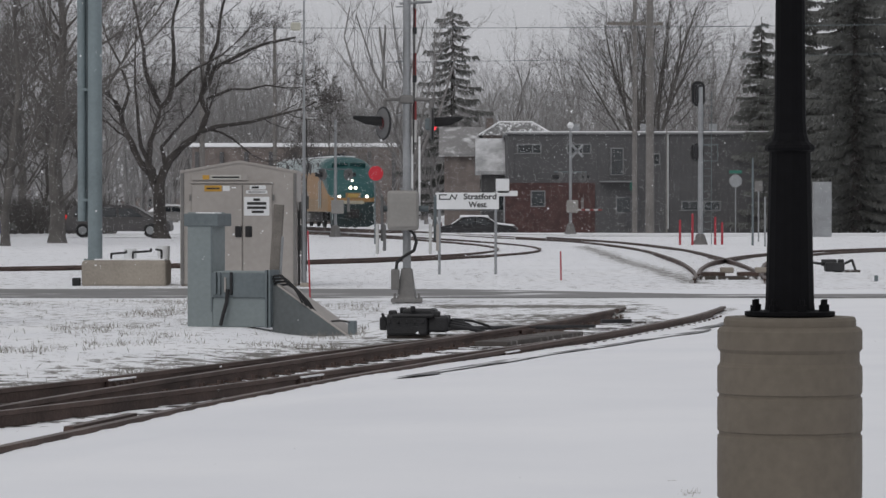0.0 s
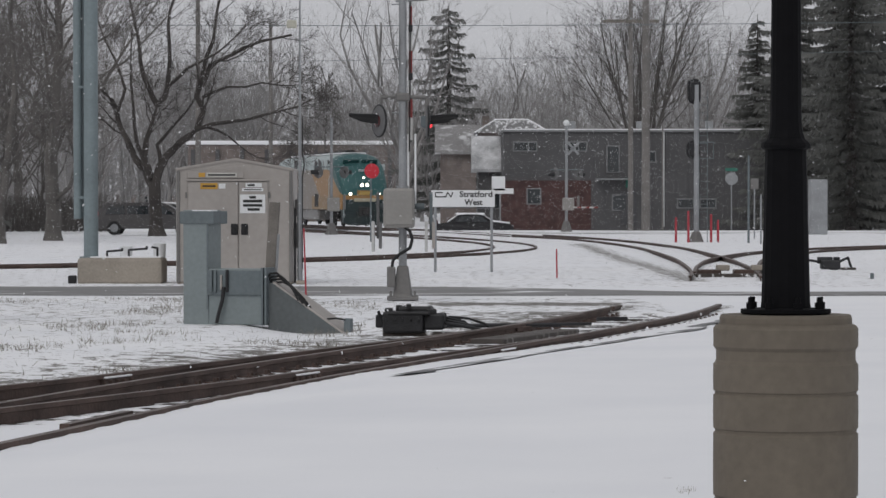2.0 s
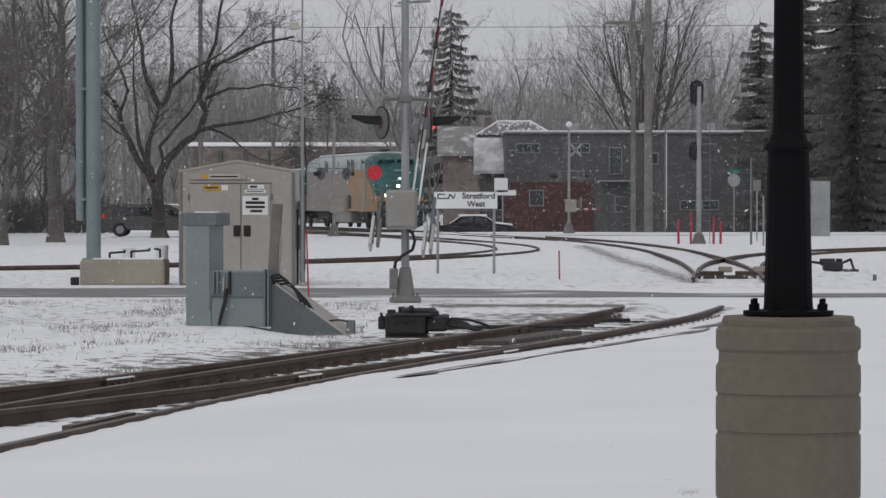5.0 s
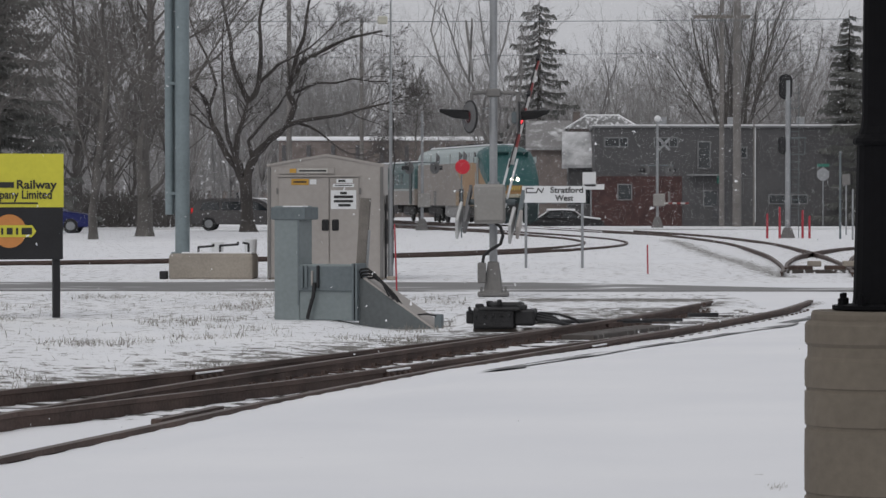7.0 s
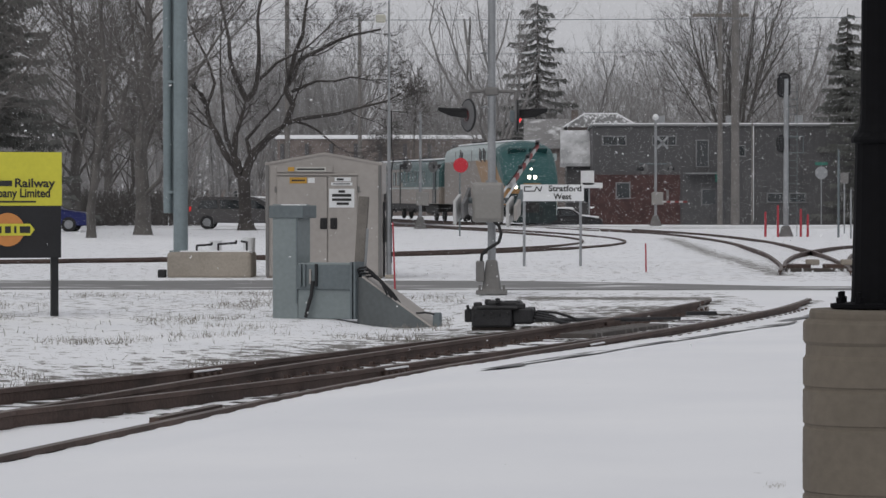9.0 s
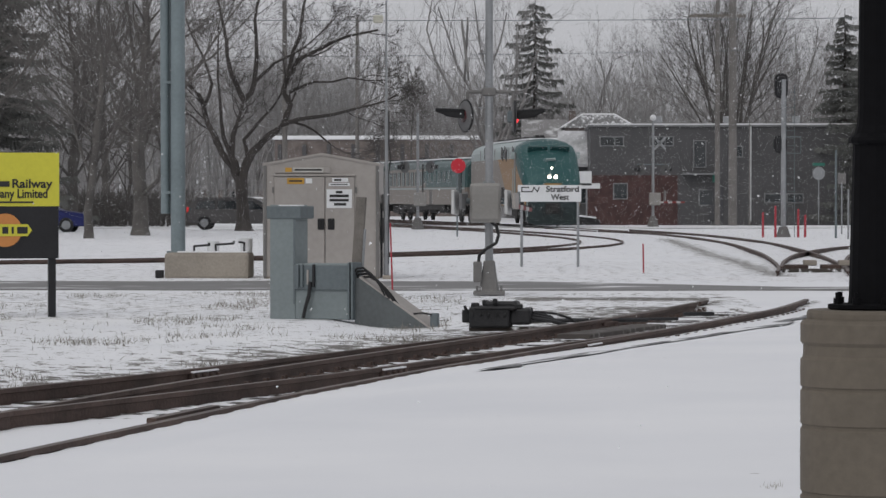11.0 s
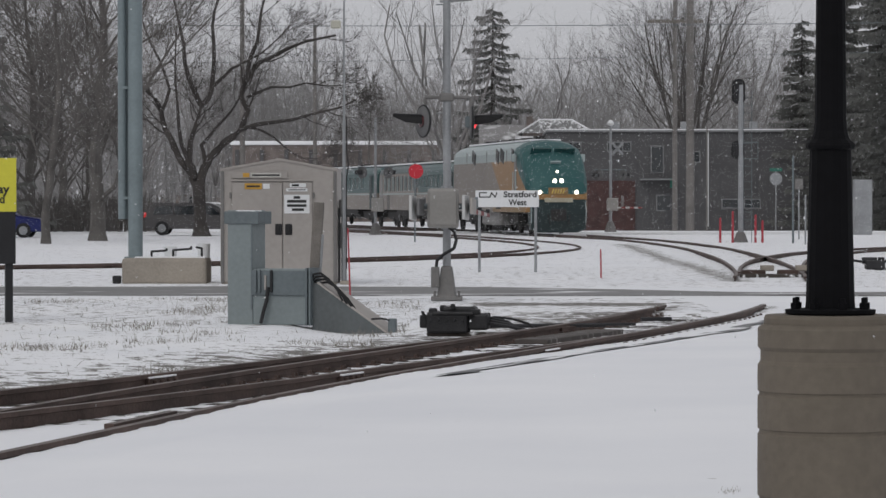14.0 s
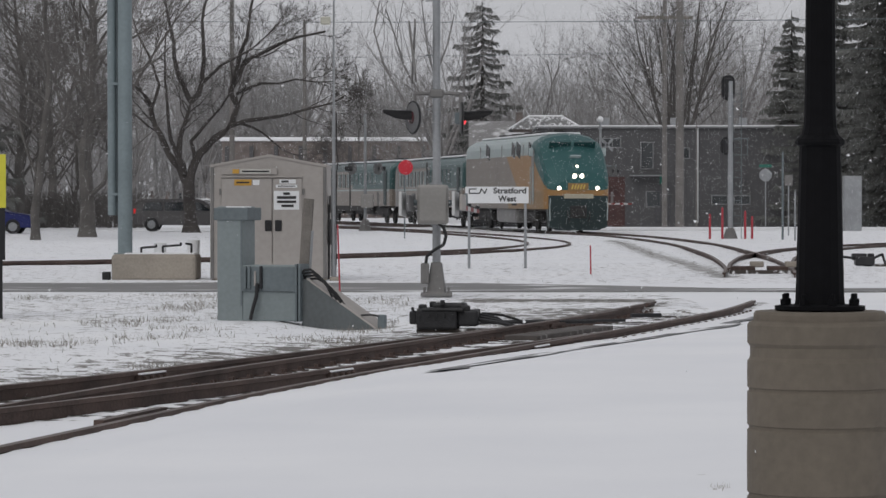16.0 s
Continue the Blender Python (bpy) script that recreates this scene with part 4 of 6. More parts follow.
# ---- far crossing signals, railway signal, poles ----
def far_signal(x, y, label, side):
    s = thing("crossing_signal", x, y, 0.0, label, "crossing signal")
    part("mast", rod(None, (0, 0, 0), (0, 0, 5.6), 0.075, 0.065, 12), M_GALV, s)
    part("base", turned(None, ((0.32, 0), (0.30, 0.08), (0.15, 0.55), (0.08, 0.58)), 4), M_ALUDK, s)
    part("mechanism_box", box(None, (0.1 * side, 0, 1.45), (0.6, 0.42, 0.66), 0.05), M_ALUBOX, s)
    part("counterweight", box(None, (0.62 * side, 0, 1.55), (0.12, 0.3, 0.7), 0.02), M_ALUDK, s)
    bm = rod(None, (-0.85, 0, 3.25), (0.85, 0, 3.25), 0.03)
    part("cross_arm", bm, M_GREYDK, s)
    for sx in (-0.62, 0.62):
        bm = turned(None, ((0.02, -0.04), (0.29, -0.03), (0.3, 0), (0.29, 0.02), (0.1, 0.05)), 20)
        bmesh.ops.transform(bm, verts=bm.verts, matrix=Matrix.Translation((sx, 0, 3.0)) @ pose(0, 0, 0, 0, 0, 50) @ pose(0, 0, 0, 0, 90))
        part("background_disc", bm, M_BLACKDISC, s)
        bm = turned(None, ((0.12, 0.0), (0.10, 0.36), (0.08, 0.36)), 12)
        bmesh.ops.transform(bm, verts=bm.verts, matrix=Matrix.Translation((sx, 0, 3.0)) @ pose(0, 0, 0, 0, 90 if sx > 0 else -90))
        part("hood", bm, M_BLACK, s)
    return s


far_signal(-5.15, 94.7, "grey crossing signal with twin flashers beside the far road", 1)
fs = far_signal(6.65, 103.2, "grey crossing signal with crossbuck and lowered gate", 1)
for a in (48, -48):
    part("crossbuck_blade", box(None, (0.36, -0.08, 4.35), (0.85, 0.03, 0.12), 0.01, (0, a, 0)), M_GALV, fs, "pale crossbuck blade")
part("finial", turned(None, ((0.02, 5.5), (0.15, 5.6), (0.17, 5.7), (0.1, 5.82), (0.01, 5.85)), 16), M_WHITE, fs)
for k in range(6):
    part("gate_stripe", box(None, (0.45 + 0.2 * k, -0.2 - 0.35 * k, 1.28), (0.2, 0.36, 0.09), 0.01), M_ARMRED if k % 2 else M_OFFWHITE, fs)


def railway_signal():
    s = thing("railway_signal", 10.15, 78.0, 0.0, "tall grey railway signal mast with two dark signal heads", "railway signal")
    part("mast", rod(None, (0, 0, 0), (0, 0, 6.2), 0.10, 0.09, 16), M_GALV, s)
    part("base", turned(None, ((0.3, 0), (0.28, 0.06), (0.16, 0.4), (0.1, 0.42)), 4), M_ALUDK, s)
    for z, h, x in ((5.95, 1.0, -0.08), (3.65, 0.72, -0.12)):
        outline = [(0.27 * math.cos(a), 0.24 * math.sin(a) + (h / 2 - 0.24) * (1 if math.sin(a) > 0 else -1)) for a in [2 * math.pi * (k + 0.5) / 20 for k in range(20)]]
        bm = extrude(None, outline, 0.12, 0.18)
        bmesh.ops.translate(bm, verts=bm.verts, vec=(x, 0, z))
        hd = part("signal_head", bm, M_BLACK, s, "black oval signal backboard")
        part("lamp_case", box(None, (x, 0.05, z), (0.3, 0.2, h * 0.75), 0.05), M_BLACK, hd)
        for k in range(2 if h < 0.9 else 3):
            part("hood", turned(None, ((0.09, 0), (0.085, 0.2), (0.07, 0.2)), 10, (x, 0.2, z - h * 0.25 + k * h * 0.25)), M_BLACK, hd)
    for k in range(18):
        part("rung", box(None, (0.28, 0.2, 0.6 + 0.3 * k), (0.34, 0.02, 0.02)), M_GREYDK, s)
    for x in (0.12, 0.45):
        part("ladder_rail", rod(None, (x, 0.2, 0.0), (x, 0.2, 6.0), 0.014, None, 6), M_GREYDK, s)
    part("platform", box(None, (0.35, 0.2, 3.95), (0.75, 0.4, 0.03)), M_GREYDK, s)
    part("platform_rail", pipe(None, [(0.0, 0.3, 3.3), (0.7, 0.3, 3.3), (0.7, 0.3, 3.95)], 0.015, 6), M_GREYDK, s)


railway_signal()


def marker(x, y, h, r, label, mat=M_RED, lean=0.0):
    bm = rod(None, (0, 0, -0.05), (lean, 0, h - 0.06), r, r * 0.9, 10)
    bmesh.ops.create_icosphere(bm, subdivisions=1, radius=r, matrix=Matrix.Translation((lean, 0, h - 0.06)))
    o = tagged(part("marker_post", bm, mat), label, "marker post", "marker posts")
    o.matrix_world = pose(x, y * K, 0)


for x, h in ((9.3, 1.0), (9.8, 1.25), (10.72, 1.12), (11.0, 0.9)):
    marker(x, 77.6 + (x - 9.3) * 0.2, h, 0.05, "red plastic marker post beside the signal")
marker(-2.05, 30.6, 1.27, 0.014, "thin red snow marker rod leaning slightly", M_RED, -0.04)
marker(2.52, 42.2, 0.66, 0.018, "thin red snow marker rod", M_RED, -0.01)
marker(11.9, 76.0, 3.4, 0.045, "thin dark metal post in the snow", M_GREYDK)
marker(12.05, 74.0, 1.9, 0.035, "thin grey sign post", M_GALV)


def street_signs():
    s = thing("stop_sign", 17.6, 119.0, 0.0, "grey back of a stop sign under a green street name blade", "street sign")
    part("post", rod(None, (0, 0, -0.35), (0, 0, 3.4), 0.035, None, 8), M_GALV, s)
    out = [(0.40 * math.cos(math.pi * (2 * k + 1) / 8), 2.95 + 0.40 * math.sin(math.pi * (2 * k + 1) / 8)) for k in range(8)]
    part("plate", extrude(None, out, -0.06, -0.045), M_GALV, s)
    part("blade", box(None, (0, -0.02, 3.5), (0.75, 0.02, 0.18)), M_GREEN, s, "green street name blade")
    s = thing("notice_board", 13.4, 84.0, 0.0, "small grey notice plate on a thin post", "sign")
    part("post", rod(None, (0, 0, 0), (0, 0, 2.5), 0.03, None, 8), M_GALV, s)
    part("plate", box(None, (0, -0.04, 2.35), (0.34, 0.02, 0.45), 0.006), M_ALUDK, s)
    s = thing("far_cabinet", 18.2, 95.0, 0.0, "pale grey tall equipment cabinet in the snow", "equipment cabinet")
    part("body", box(None, (0, 0, 1.3), (0.85, 0.8, 2.7), 0.03), M_GALV, s)
    part("door", box(None, (0, -0.41, 1.3), (0.7, 0.03, 2.4), 0.01), M_GALV, s)
    s = thing("hydrant_post", 9.05, 41.3, 0.0, "small dark stub post in the snow", "post")
    part("stub", rod(None, (0, 0, 0), (0, 0, 0.13), 0.04, None, 10), M_GREYDK, s)


street_signs()


def far_switch_stand():
    s = thing("switch_motor", 9.2, 46.5, 0.0, "low dark switch machine by the side track", "switch machine")
    part("case", box(None, (0, 0, 0.14), (0.45, 0.4, 0.22), 0.04), M_MACH, s)
    part("rod", pipe(None, [(-0.2, 0, 0.2), (-0.5, 0.1, 0.24), (-0.9, 0.2, 0.05)], 0.03, 6), M_MACH, s)
    part("cap", box(None, (0.15, 0, 0.28), (0.14, 0.2, 0.08), 0.02), M_MACH, s)
    part("motor", rod(None, (-0.3, 0, 0.24), (0.05, 0, 0.24), 0.08, None, 12), M_MACH, s)
    part("lever", pipe(None, [(0.2, 0, 0.2), (0.42, 0, 0.3), (0.5, 0, 0.06)], 0.03, 6), M_MACH, s)
    part("foot", box(None, (0.3, 0, 0.03), (0.6, 0.3, 0.08), 0.02), M_TIE, s)
    s = thing("frog_casting", 6.45, 42.5, 0.0, "dark frog plates and guard pieces of the far turnout", "turnout frog")
    for k, (x, w) in enumerate(((-0.65, 0.5), (0.1, 0.42), (0.75, 0.5))):
        part("plate", box(None, (x, 0.1 * k, 0.07), (w, 0.5, 0.18), 0.02), M_RAIL, s)
    for x in (-0.35, 0.4):
        part("block", box(None, (x, 0.0, 0.2), (0.28, 0.3, 0.12), 0.02), M_CONC2, s)
    part("bar", box(None, (0, -0.25, 0.03), (1.9, 0.2, 0.1), 0.02), M_TIE, s)


far_switch_stand()


def utility_pole(x, y, h, r, arms, label):
    s = thing("utility_pole", x, y, 0.0, label, "utility pole", "utility poles")
    part("pole", rod(None, (0, 0, -0.4), (0, 0, h), r, r * 0.72, 14), M_WPOLE, s)
    for z, w in arms:
        part("crossarm", box(None, (0, -0.3, z), (w, 0.14, 0.17), 0.01), M_WOOD, s)
        for k in range(5):
            part("insulator", turned(None, ((0.04, 0), (0.06, 0.06), (0.05, 0.14), (0.01, 0.16)), 8, (-w / 2 + 0.15 + k * (w - 0.3) / 4, -0.15, z + 0.07)), M_GALV, s)
    return s


utility_pole(11.45, 109.5, 16.0, 0.25, (), "tall grey timber utility pole")
utility_pole(11.0, 113.5, 16.0, 0.16, ((11.9, 3.2),), "slim dark timber utility pole with a crossarm")
utility_pole(-14.0, 115.0, 15.0, 0.17, (), "grey timber utility pole among trees")
utility_pole(-10.2, 120.0, 12.4, 0.14, (), "grey timber utility pole among trees")
utility_pole(13.8, 122.0, 6.3, 0.06, (), "slim white service pole at the wall")


# ---- buildings ----
def window(parent, x, y, z, w, h, lit=False):
    fr = part("window", box(None, (x, y, z), (w + 0.14, 0.08, h + 0.14), 0.01), M_PALEFRAME, parent)
    part("pane", box(None, (x, y - 0.045, z), (w, 0.02, h)), M_GLASS, fr)
    if w > 1.0:
        part("mullion", box(None, (x + w * 0.15, y - 0.06, z), (0.05, 0.02, h)), M_PALEFRAME, fr)


M_PALEFRAME = material("pale_window_frame", (0.19, 0.195, 0.20), 0.6, 0, 3, 0.1, 0.02)


def grey_building():
    Y = 0.0
    b = thing("apartment_block", 0, 125.0, 0, "dark grey two-storey flat-roofed block with a red brick corner", "building")
    part("wall", box(None, (13.9, Y + 6, 2.78), (19.6, 12, 6.44), 0.02), M_SIDING, b)
    part("roof", box(None, (13.9, Y + 6, 6.03), (19.9, 12.3, 0.12), 0.02), M_PALEFRAME, b, "pale metal roof edge")
    part("roof_snow", box(None, (13.9, Y + 6, 6.13), (19.5, 11.9, 0.08)), M_SNOW, b)
    bm = box(None, (6.75, Y - 0.06, 1.28), (5.7, 0.12, 3.24))
    part("brick_front", bm, M_BRICKRED, b, "red brick ground floor front")
    for k in range(26):
        part("siding_seam", box(None, (4.5 + k * 0.75, Y - 0.015, 4.4 if k < 8 else 3.0), (0.03, 0.03, 3.0 if k < 8 else 5.9)), M_SIDINGDK, b)
    for x in (5.45, 8.6):
        window(b, x, Y - 0.02, 5.05, 1.4, 0.5)
    window(b, 11.0, Y - 0.02, 4.25, 0.7, 1.6)
    window(b, 13.4, Y - 0.02, 4.4, 0.5, 0.6)
    for x in (15.6, 17.0):
        window(b, x, Y - 0.02, 1.45, 0.95, 0.5)
    for x in (6.0, 11.4, 21.2):
        window(b, x, Y - (0.14 if x < 9 else 0.02), 1.5 if x > 6.5 else 1.9, 0.8, 0.9)
    part("ledge", box(None, (11.05, Y - 0.35, 2.98), (2.3, 0.8, 0.1), 0.01), M_PALEFRAME, b, "snowy entrance canopy")
    part("door", box(None, (12.0, Y - 0.03, 1.1), (1.0, 0.08, 2.1), 0.02), M_SIDINGDK, b)
    for x in (14.2, 21.9):
        part("downpipe", rod(None, (x, Y - 0.08, 0), (x, Y - 0.08, 6.05), 0.05, None, 8), M_WHITE, b)
    part("sign_plate", box(None, (12.0, Y - 0.05, 2.75), (0.4, 0.03, 0.6)), M_GREEN, b)
    part("notice", box(None, (12.0, Y - 0.05, 1.7), (0.28, 0.03, 0.9)), M_PALEFRAME, b)
    for k in range(3):
        part("vent", box(None, (8.5 + k * 4.4, Y + 3, 6.4), (0.5, 0.5, 0.6), 0.03), M_GALV, b)


M_SIDINGDK = material("siding_seam", (0.07, 0.07, 0.075), 0.8, 0, 3, 0.1, 0.02)


def house(x, y, w, d, eave, ridge, label, wall=M_HOUSE, rz=0.0, along="x", cover=None):
    h = thing("house", x, y, 0, label, "house", "houses", rz)
    if along == "x":
        bm = extrude(None, ((-d / 2, 0), (d / 2, 0), (d / 2, eave), (0, ridge - 0.1), (-d / 2, eave)), -w / 2, w / 2, "x")
        part("wall", bm, wall, h)
        t = 0.22
        bm = extrude(None, ((-d / 2 - 0.4, eave - 0.2), (0, ridge), (d / 2 + 0.4, eave - 0.2), (d / 2 + 0.4, eave - 0.2 + t), (0, ridge + t), (-d / 2 - 0.4, eave - 0.2 + t)), -w / 2 - 0.4, w / 2 + 0.4, "x")
    else:
        bm = extrude(None, ((-w / 2, 0), (w / 2, 0), (w / 2, eave), (0, ridge - 0.1), (-w / 2, eave)), -d / 2, d / 2, "y")
        part("wall", bm, wall, h)
        t = 0.22
        bm = extrude(None, ((-w / 2 - 0.4, eave - 0.2), (0, ridge), (w / 2 + 0.4, eave - 0.2), (w / 2 + 0.4, eave - 0.2 + t), (0, ridge + t), (-w / 2 - 0.4, eave - 0.2 + t)), -d / 2 - 0.4, d / 2 + 0.4, "y")
    part("roof", bm, cover or M_ROOFSNOW, h, "snow-covered roof")
    for k in range(max(2, int(w / 3))):
        window(h, -w / 2 + (k + 0.5) * w / max(2, int(w / 3)), -d / 2 - 0.02, min(eave * 0.6, 1.7), 0.9, 1.1)
    return h


M_ROOFPALE = patched("thin_snow_on_metal", (0.36, 0.365, 0.375), SNOW_COL, 0.40, 0.75, 0.8)
M_ROOFSNOW = patched("snowy_shingles", (0.22, 0.215, 0.215), SNOW_COL, 0.54, 0.80, 1.1)
grey_building()


def hip_house():
    h = thing("house", 5.35, 145.5, 0, "brick house with a snow-edged hipped roof behind the block", "house", "houses")
    part("wall", box(None, (0, 0, 3.1), (4.9, 5.0, 7.0), 0.02), M_HOUSE, h)
    bm = bmesh.new()
    lo = [bm.verts.new((x, y, 6.55)) for x, y in ((-2.75, -2.8), (2.75, -2.8), (2.75, 2.8), (-2.75, 2.8))]
    hi = [bm.verts.new((x, 0, 7.55)) for x in (-1.2, 1.2)]
    for f in ((lo[0], lo[1], hi[1], hi[0]), (lo[2], lo[3], hi[0], hi[1]), (lo[1], lo[2], hi[1]), (lo[3], lo[0], hi[0]), (lo[3], lo[2], lo[1], lo[0])):
        bm.faces.new(f)
    roof = part("roof", bm, M_HIPROOF, h, "dark shingled hipped roof with streaks of snow")
    for a, b in (((-2.75, -2.8, 6.58), (-1.2, 0, 7.58)), ((2.75, -2.8, 6.58), (1.2, 0, 7.58)), ((-1.2, 0, 7.58), (1.2, 0, 7.58))):
        part("ridge_snow", rod(None, a, b, 0.07, None, 6), M_SNOW, roof)
    part("chimney", box(None, (-1.9, 0.6, 7.3), (0.5, 0.5, 1.1), 0.02), M_HOUSE, h)


M_HIPROOF = patched("streaked_shingles", (0.17, 0.17, 0.17), SNOW_COL, 0.50, 0.66, 2.4, 0.85, (1.8, 0.5, 1))
hip_house()
house(1.4, 146, 2.6, 6.0, 5.2, 7.0, "brick house with a snowy roof behind the tracks")
house(3.4, 131.5, 1.7, 4.4, 3.7, 5.7, "small outbuilding with a steep snow-covered roof", M_SIDING, cover=M_ROOFPALE)
house(-44, 300, 9, 8, 2.7, 4.9, "distant low house with a snowy roof", M_HOUSE)
house(-70, 310, 10, 8, 3.0, 5.4, "distant low house with a snowy roof", M_HOUSE)
house(40, 150, 10, 9, 3.0, 5.6, "distant house behind spruces", M_HOUSE)


def long_shed():
    Y = 177
    s = thing("long_building", -13.2, Y, 0, "long low brown building with snow along its flat roof", "building")
    part("wall", box(None, (0, 4, 3.2), (18.5, 8, 6.9), 0.03), M_HOUSE, s)
    part("roof_snow", box(None, (0, 4, 6.80), (18.9, 8.4, 0.36), 0.08), M_SNOW, s)
    for k in range(9):
        part("pillar", box(None, (-8.8 + k * 2.2, -0.1, 3.1), (0.35, 0.3, 6.2), 0.02), M_SIDING, s)


long_shed()


def white_board():
    s = thing("white_board", 3.55, 118.0, 0.0, "blank white sign board on a post by the street", "sign")
    part("post", rod(None, (0.1, 0.05, -0.7), (0.1, 0.05, 2.2), 0.05, None, 8), M_GALV, s)
    part("board", box(None, (0, 0, 2.65), (0.8, 0.04, 0.85), 0.01), M_WHITE, s)
    part("lower_board", box(None, (0.3, 0.0, 2.2), (1.2, 0.04, 0.32), 0.01), M_WHITE, s)


white_board()


# ---- vehicles ----
def vehicle(name, x, y, rz, prof, glass, width, mat, label, category, snow=False, lights=None, z=0.0):
    """prof: the side outline as (along, height); glass: outlines of side windows. The nose points along +x."""
    v = thing(name, x, y, z, label, category, rz=rz)
    bm = extrude(None, prof, -width / 2, width / 2)
    top = max(p[1] for p in prof)
    for vert in bm.verts:
        if vert.co.z > top * 0.6:
            vert.co.y *= 0.86
    bmesh.ops.bevel(bm, geom=list(bm.edges), offset=0.05, segments=2, affect="EDGES")
    part("body", bm, mat, v, smooth=False)
    for g in glass:
        for s in (-1, 1):
            part("side_window", extrude(None, g, s * width / 2 * 0.86 + s * 0.095, s * width / 2 * 0.80), M_GLASS, v)
    L = max(p[0] for p in prof)
    for wx in (L - 0.95, min(p[0] for p in prof) + 0.85):
        for s in (-1, 1):
            bm = turned(None, ((0.1, -0.1), (0.31, -0.1), (0.335, -0.06), (0.335, 0.06), (0.31, 0.1), (0.1, 0.1)), 20)
            bmesh.ops.transform(bm, verts=bm.verts, matrix=Matrix.Translation((wx, s * (width / 2 - 0.08), 0.33)) @ pose(0, 0, 0, 90))
            w = part("wheel", bm, M_RUBBER, v)
            bm = turned(None, ((0.2, -0.015), (0.19, 0.015), (0.04, 0.02)), 14)
            bmesh.ops.transform(bm, verts=bm.verts, matrix=Matrix.Translation((wx, s * (width / 2 + 0.03), 0.33)) @ pose(0, 0, 0, 90))
            part("rim", bm, M_GALV, w)
    if snow:
        part("roof_snow", box(None, (-0.3, 0, top + 0.0), (1.7, width * 0.80, 0.16), 0.06), M_SNOW, v)
        part("rear_snow", box(None, (-1.35, 0, 1.17), (0.75, width * 0.7, 0.08), 0.03, (0, -33, 0)), M_SNOW, v)
        part("hood_snow", box(None, (1.5, 0, 0.97), (1.1, width * 0.84, 0.10), 0.03, (0, 7, 0)), M_SNOW, v)
        part("window_snow", box(None, (0.78, 0, 1.2), (0.62, width * 0.6, 0.05), 0.02, (0, 34, 0)), M_SNOW, v)
    for s in (-1, 1):
        part("tail_light", box(None, (min(p[0] for p in prof) + 0.04, s * (width / 2 - 0.16), 0.95), (0.1, 0.14, 0.26), 0.02), lights or M_REDLENS, v, "red tail light")
        part("headlamp", box(None, (L - 0.1, s * (width / 2 - 0.22), 0.72), (0.12, 0.3, 0.14), 0.03), M_PALEFRAME, v)
    return v


VAN = ((-2.5, 0.35), (-2.52, 0.9), (-2.35, 1.45), (-2.1, 1.74), (0.5, 1.76), (0.9, 1.62), (1.65, 1.08), (2.35, 0.92), (2.5, 0.7), (2.5, 0.32))
VANGLASS = (((-2.1, 1.12), (-1.95, 1.55), (-1.2, 1.58), (-1.15, 1.12)), ((-1.05, 1.12), (-1.05, 1.58), (-0.1, 1.58), (-0.05, 1.12)), ((0.05, 1.12), (0.02, 1.58), (0.65, 1.55), (1.2, 1.1)))
SEDAN = ((-2.3, 0.3), (-2.3, 0.85), (-1.6, 0.95), (-1.0, 1.38), (-0.4, 1.43), (0.35, 1.40), (1.05, 0.98), (2.1, 0.84), (2.3, 0.6), (2.3, 0.28))
SEDANGLASS = (((-1.25, 0.98), (-0.92, 1.30), (-0.3, 1.34), (-0.3, 0.97)), ((-0.2, 0.97), (-0.2, 1.34), (0.25, 1.32), (0.8, 0.96)))
M_TAIL = glowing("tail_lamp", (0.5, 0.02, 0.02), 0.6)
VAN = tuple((a, b * 0.88) for a, b in VAN)
VANGLASS = tuple(tuple((a, b * 0.88) for a, b in g) for g in VANGLASS)
van = vehicle("minivan", -13.6, 94.5, 0, VAN, VANGLASS, 1.95, M_VAN, "dark grey minivan waiting on the far road", "minivan", lights=M_TAIL)
vehicle("sedan", 2.15, 117.2, 0, SEDAN, SEDANGLASS, 1.8, M_BLACK, "black parked sedan with snow on roof and hood", "car", snow=True, z=-0.6)
vehicle("sedan", -21.6, 87.5, 0, SEDAN, SEDANGLASS, 1.8, M_BLUE, "dark blue parked car", "car")
vehicle("sedan", -20.6, 150.0, 20, SEDAN, SEDANGLASS, 1.8, M_SILVER, "silver car parked by distant houses", "car", snow=True)


# ---- trees ----
def tube(V, F, pts, radii, n):
    base = len(V)
    for i, p in enumerate(pts):
        d = (pts[min(i + 1, len(pts) - 1)] - pts[max(i - 1, 0)]).normalized()
        a = d.orthogonal().normalized()
        b = d.cross(a)
        for k in range(n):
            t = 2 * math.pi * k / n
            q = p + (a * math.cos(t) + b * math.sin(t)) * radii[i]
            V.append((q.x, q.y, q.z))
    for i in range(len(pts) - 1):
        for k in range(n):
            F.append((base + i * n + k, base + i * n + (k + 1) % n, base + (i + 1) * n + (k + 1) % n, base + (i + 1) * n + k))


def limb(parts, p, d, length, r, level, rng, kids, lift, crook):
    """One branch and, from it, the finer ones."""
    n = (6, 5, 4, 3, 3, 3)[level]
    seg = (6, 5, 3, 2, 1, 1)[level]
    pts, radii, dirs = [p.copy()], [r], [d.copy()]
    for k in range(seg):
        d = (d + Vector((rng.gauss(0, crook), rng.gauss(0, crook), rng.gauss(0, crook) + lift))).normalized()
        p = p + d * (length / seg)
        pts.append(p.copy())
        dirs.append(d.copy())
        radii.append(r * (1 - 0.72 * (k + 1) / seg))
    V, F = parts[0] if level <= 1 else parts[1]
    tube(V, F, pts, radii, n)
    branch_out(parts, pts, dirs, radii, length, level, rng, kids, lift, crook)


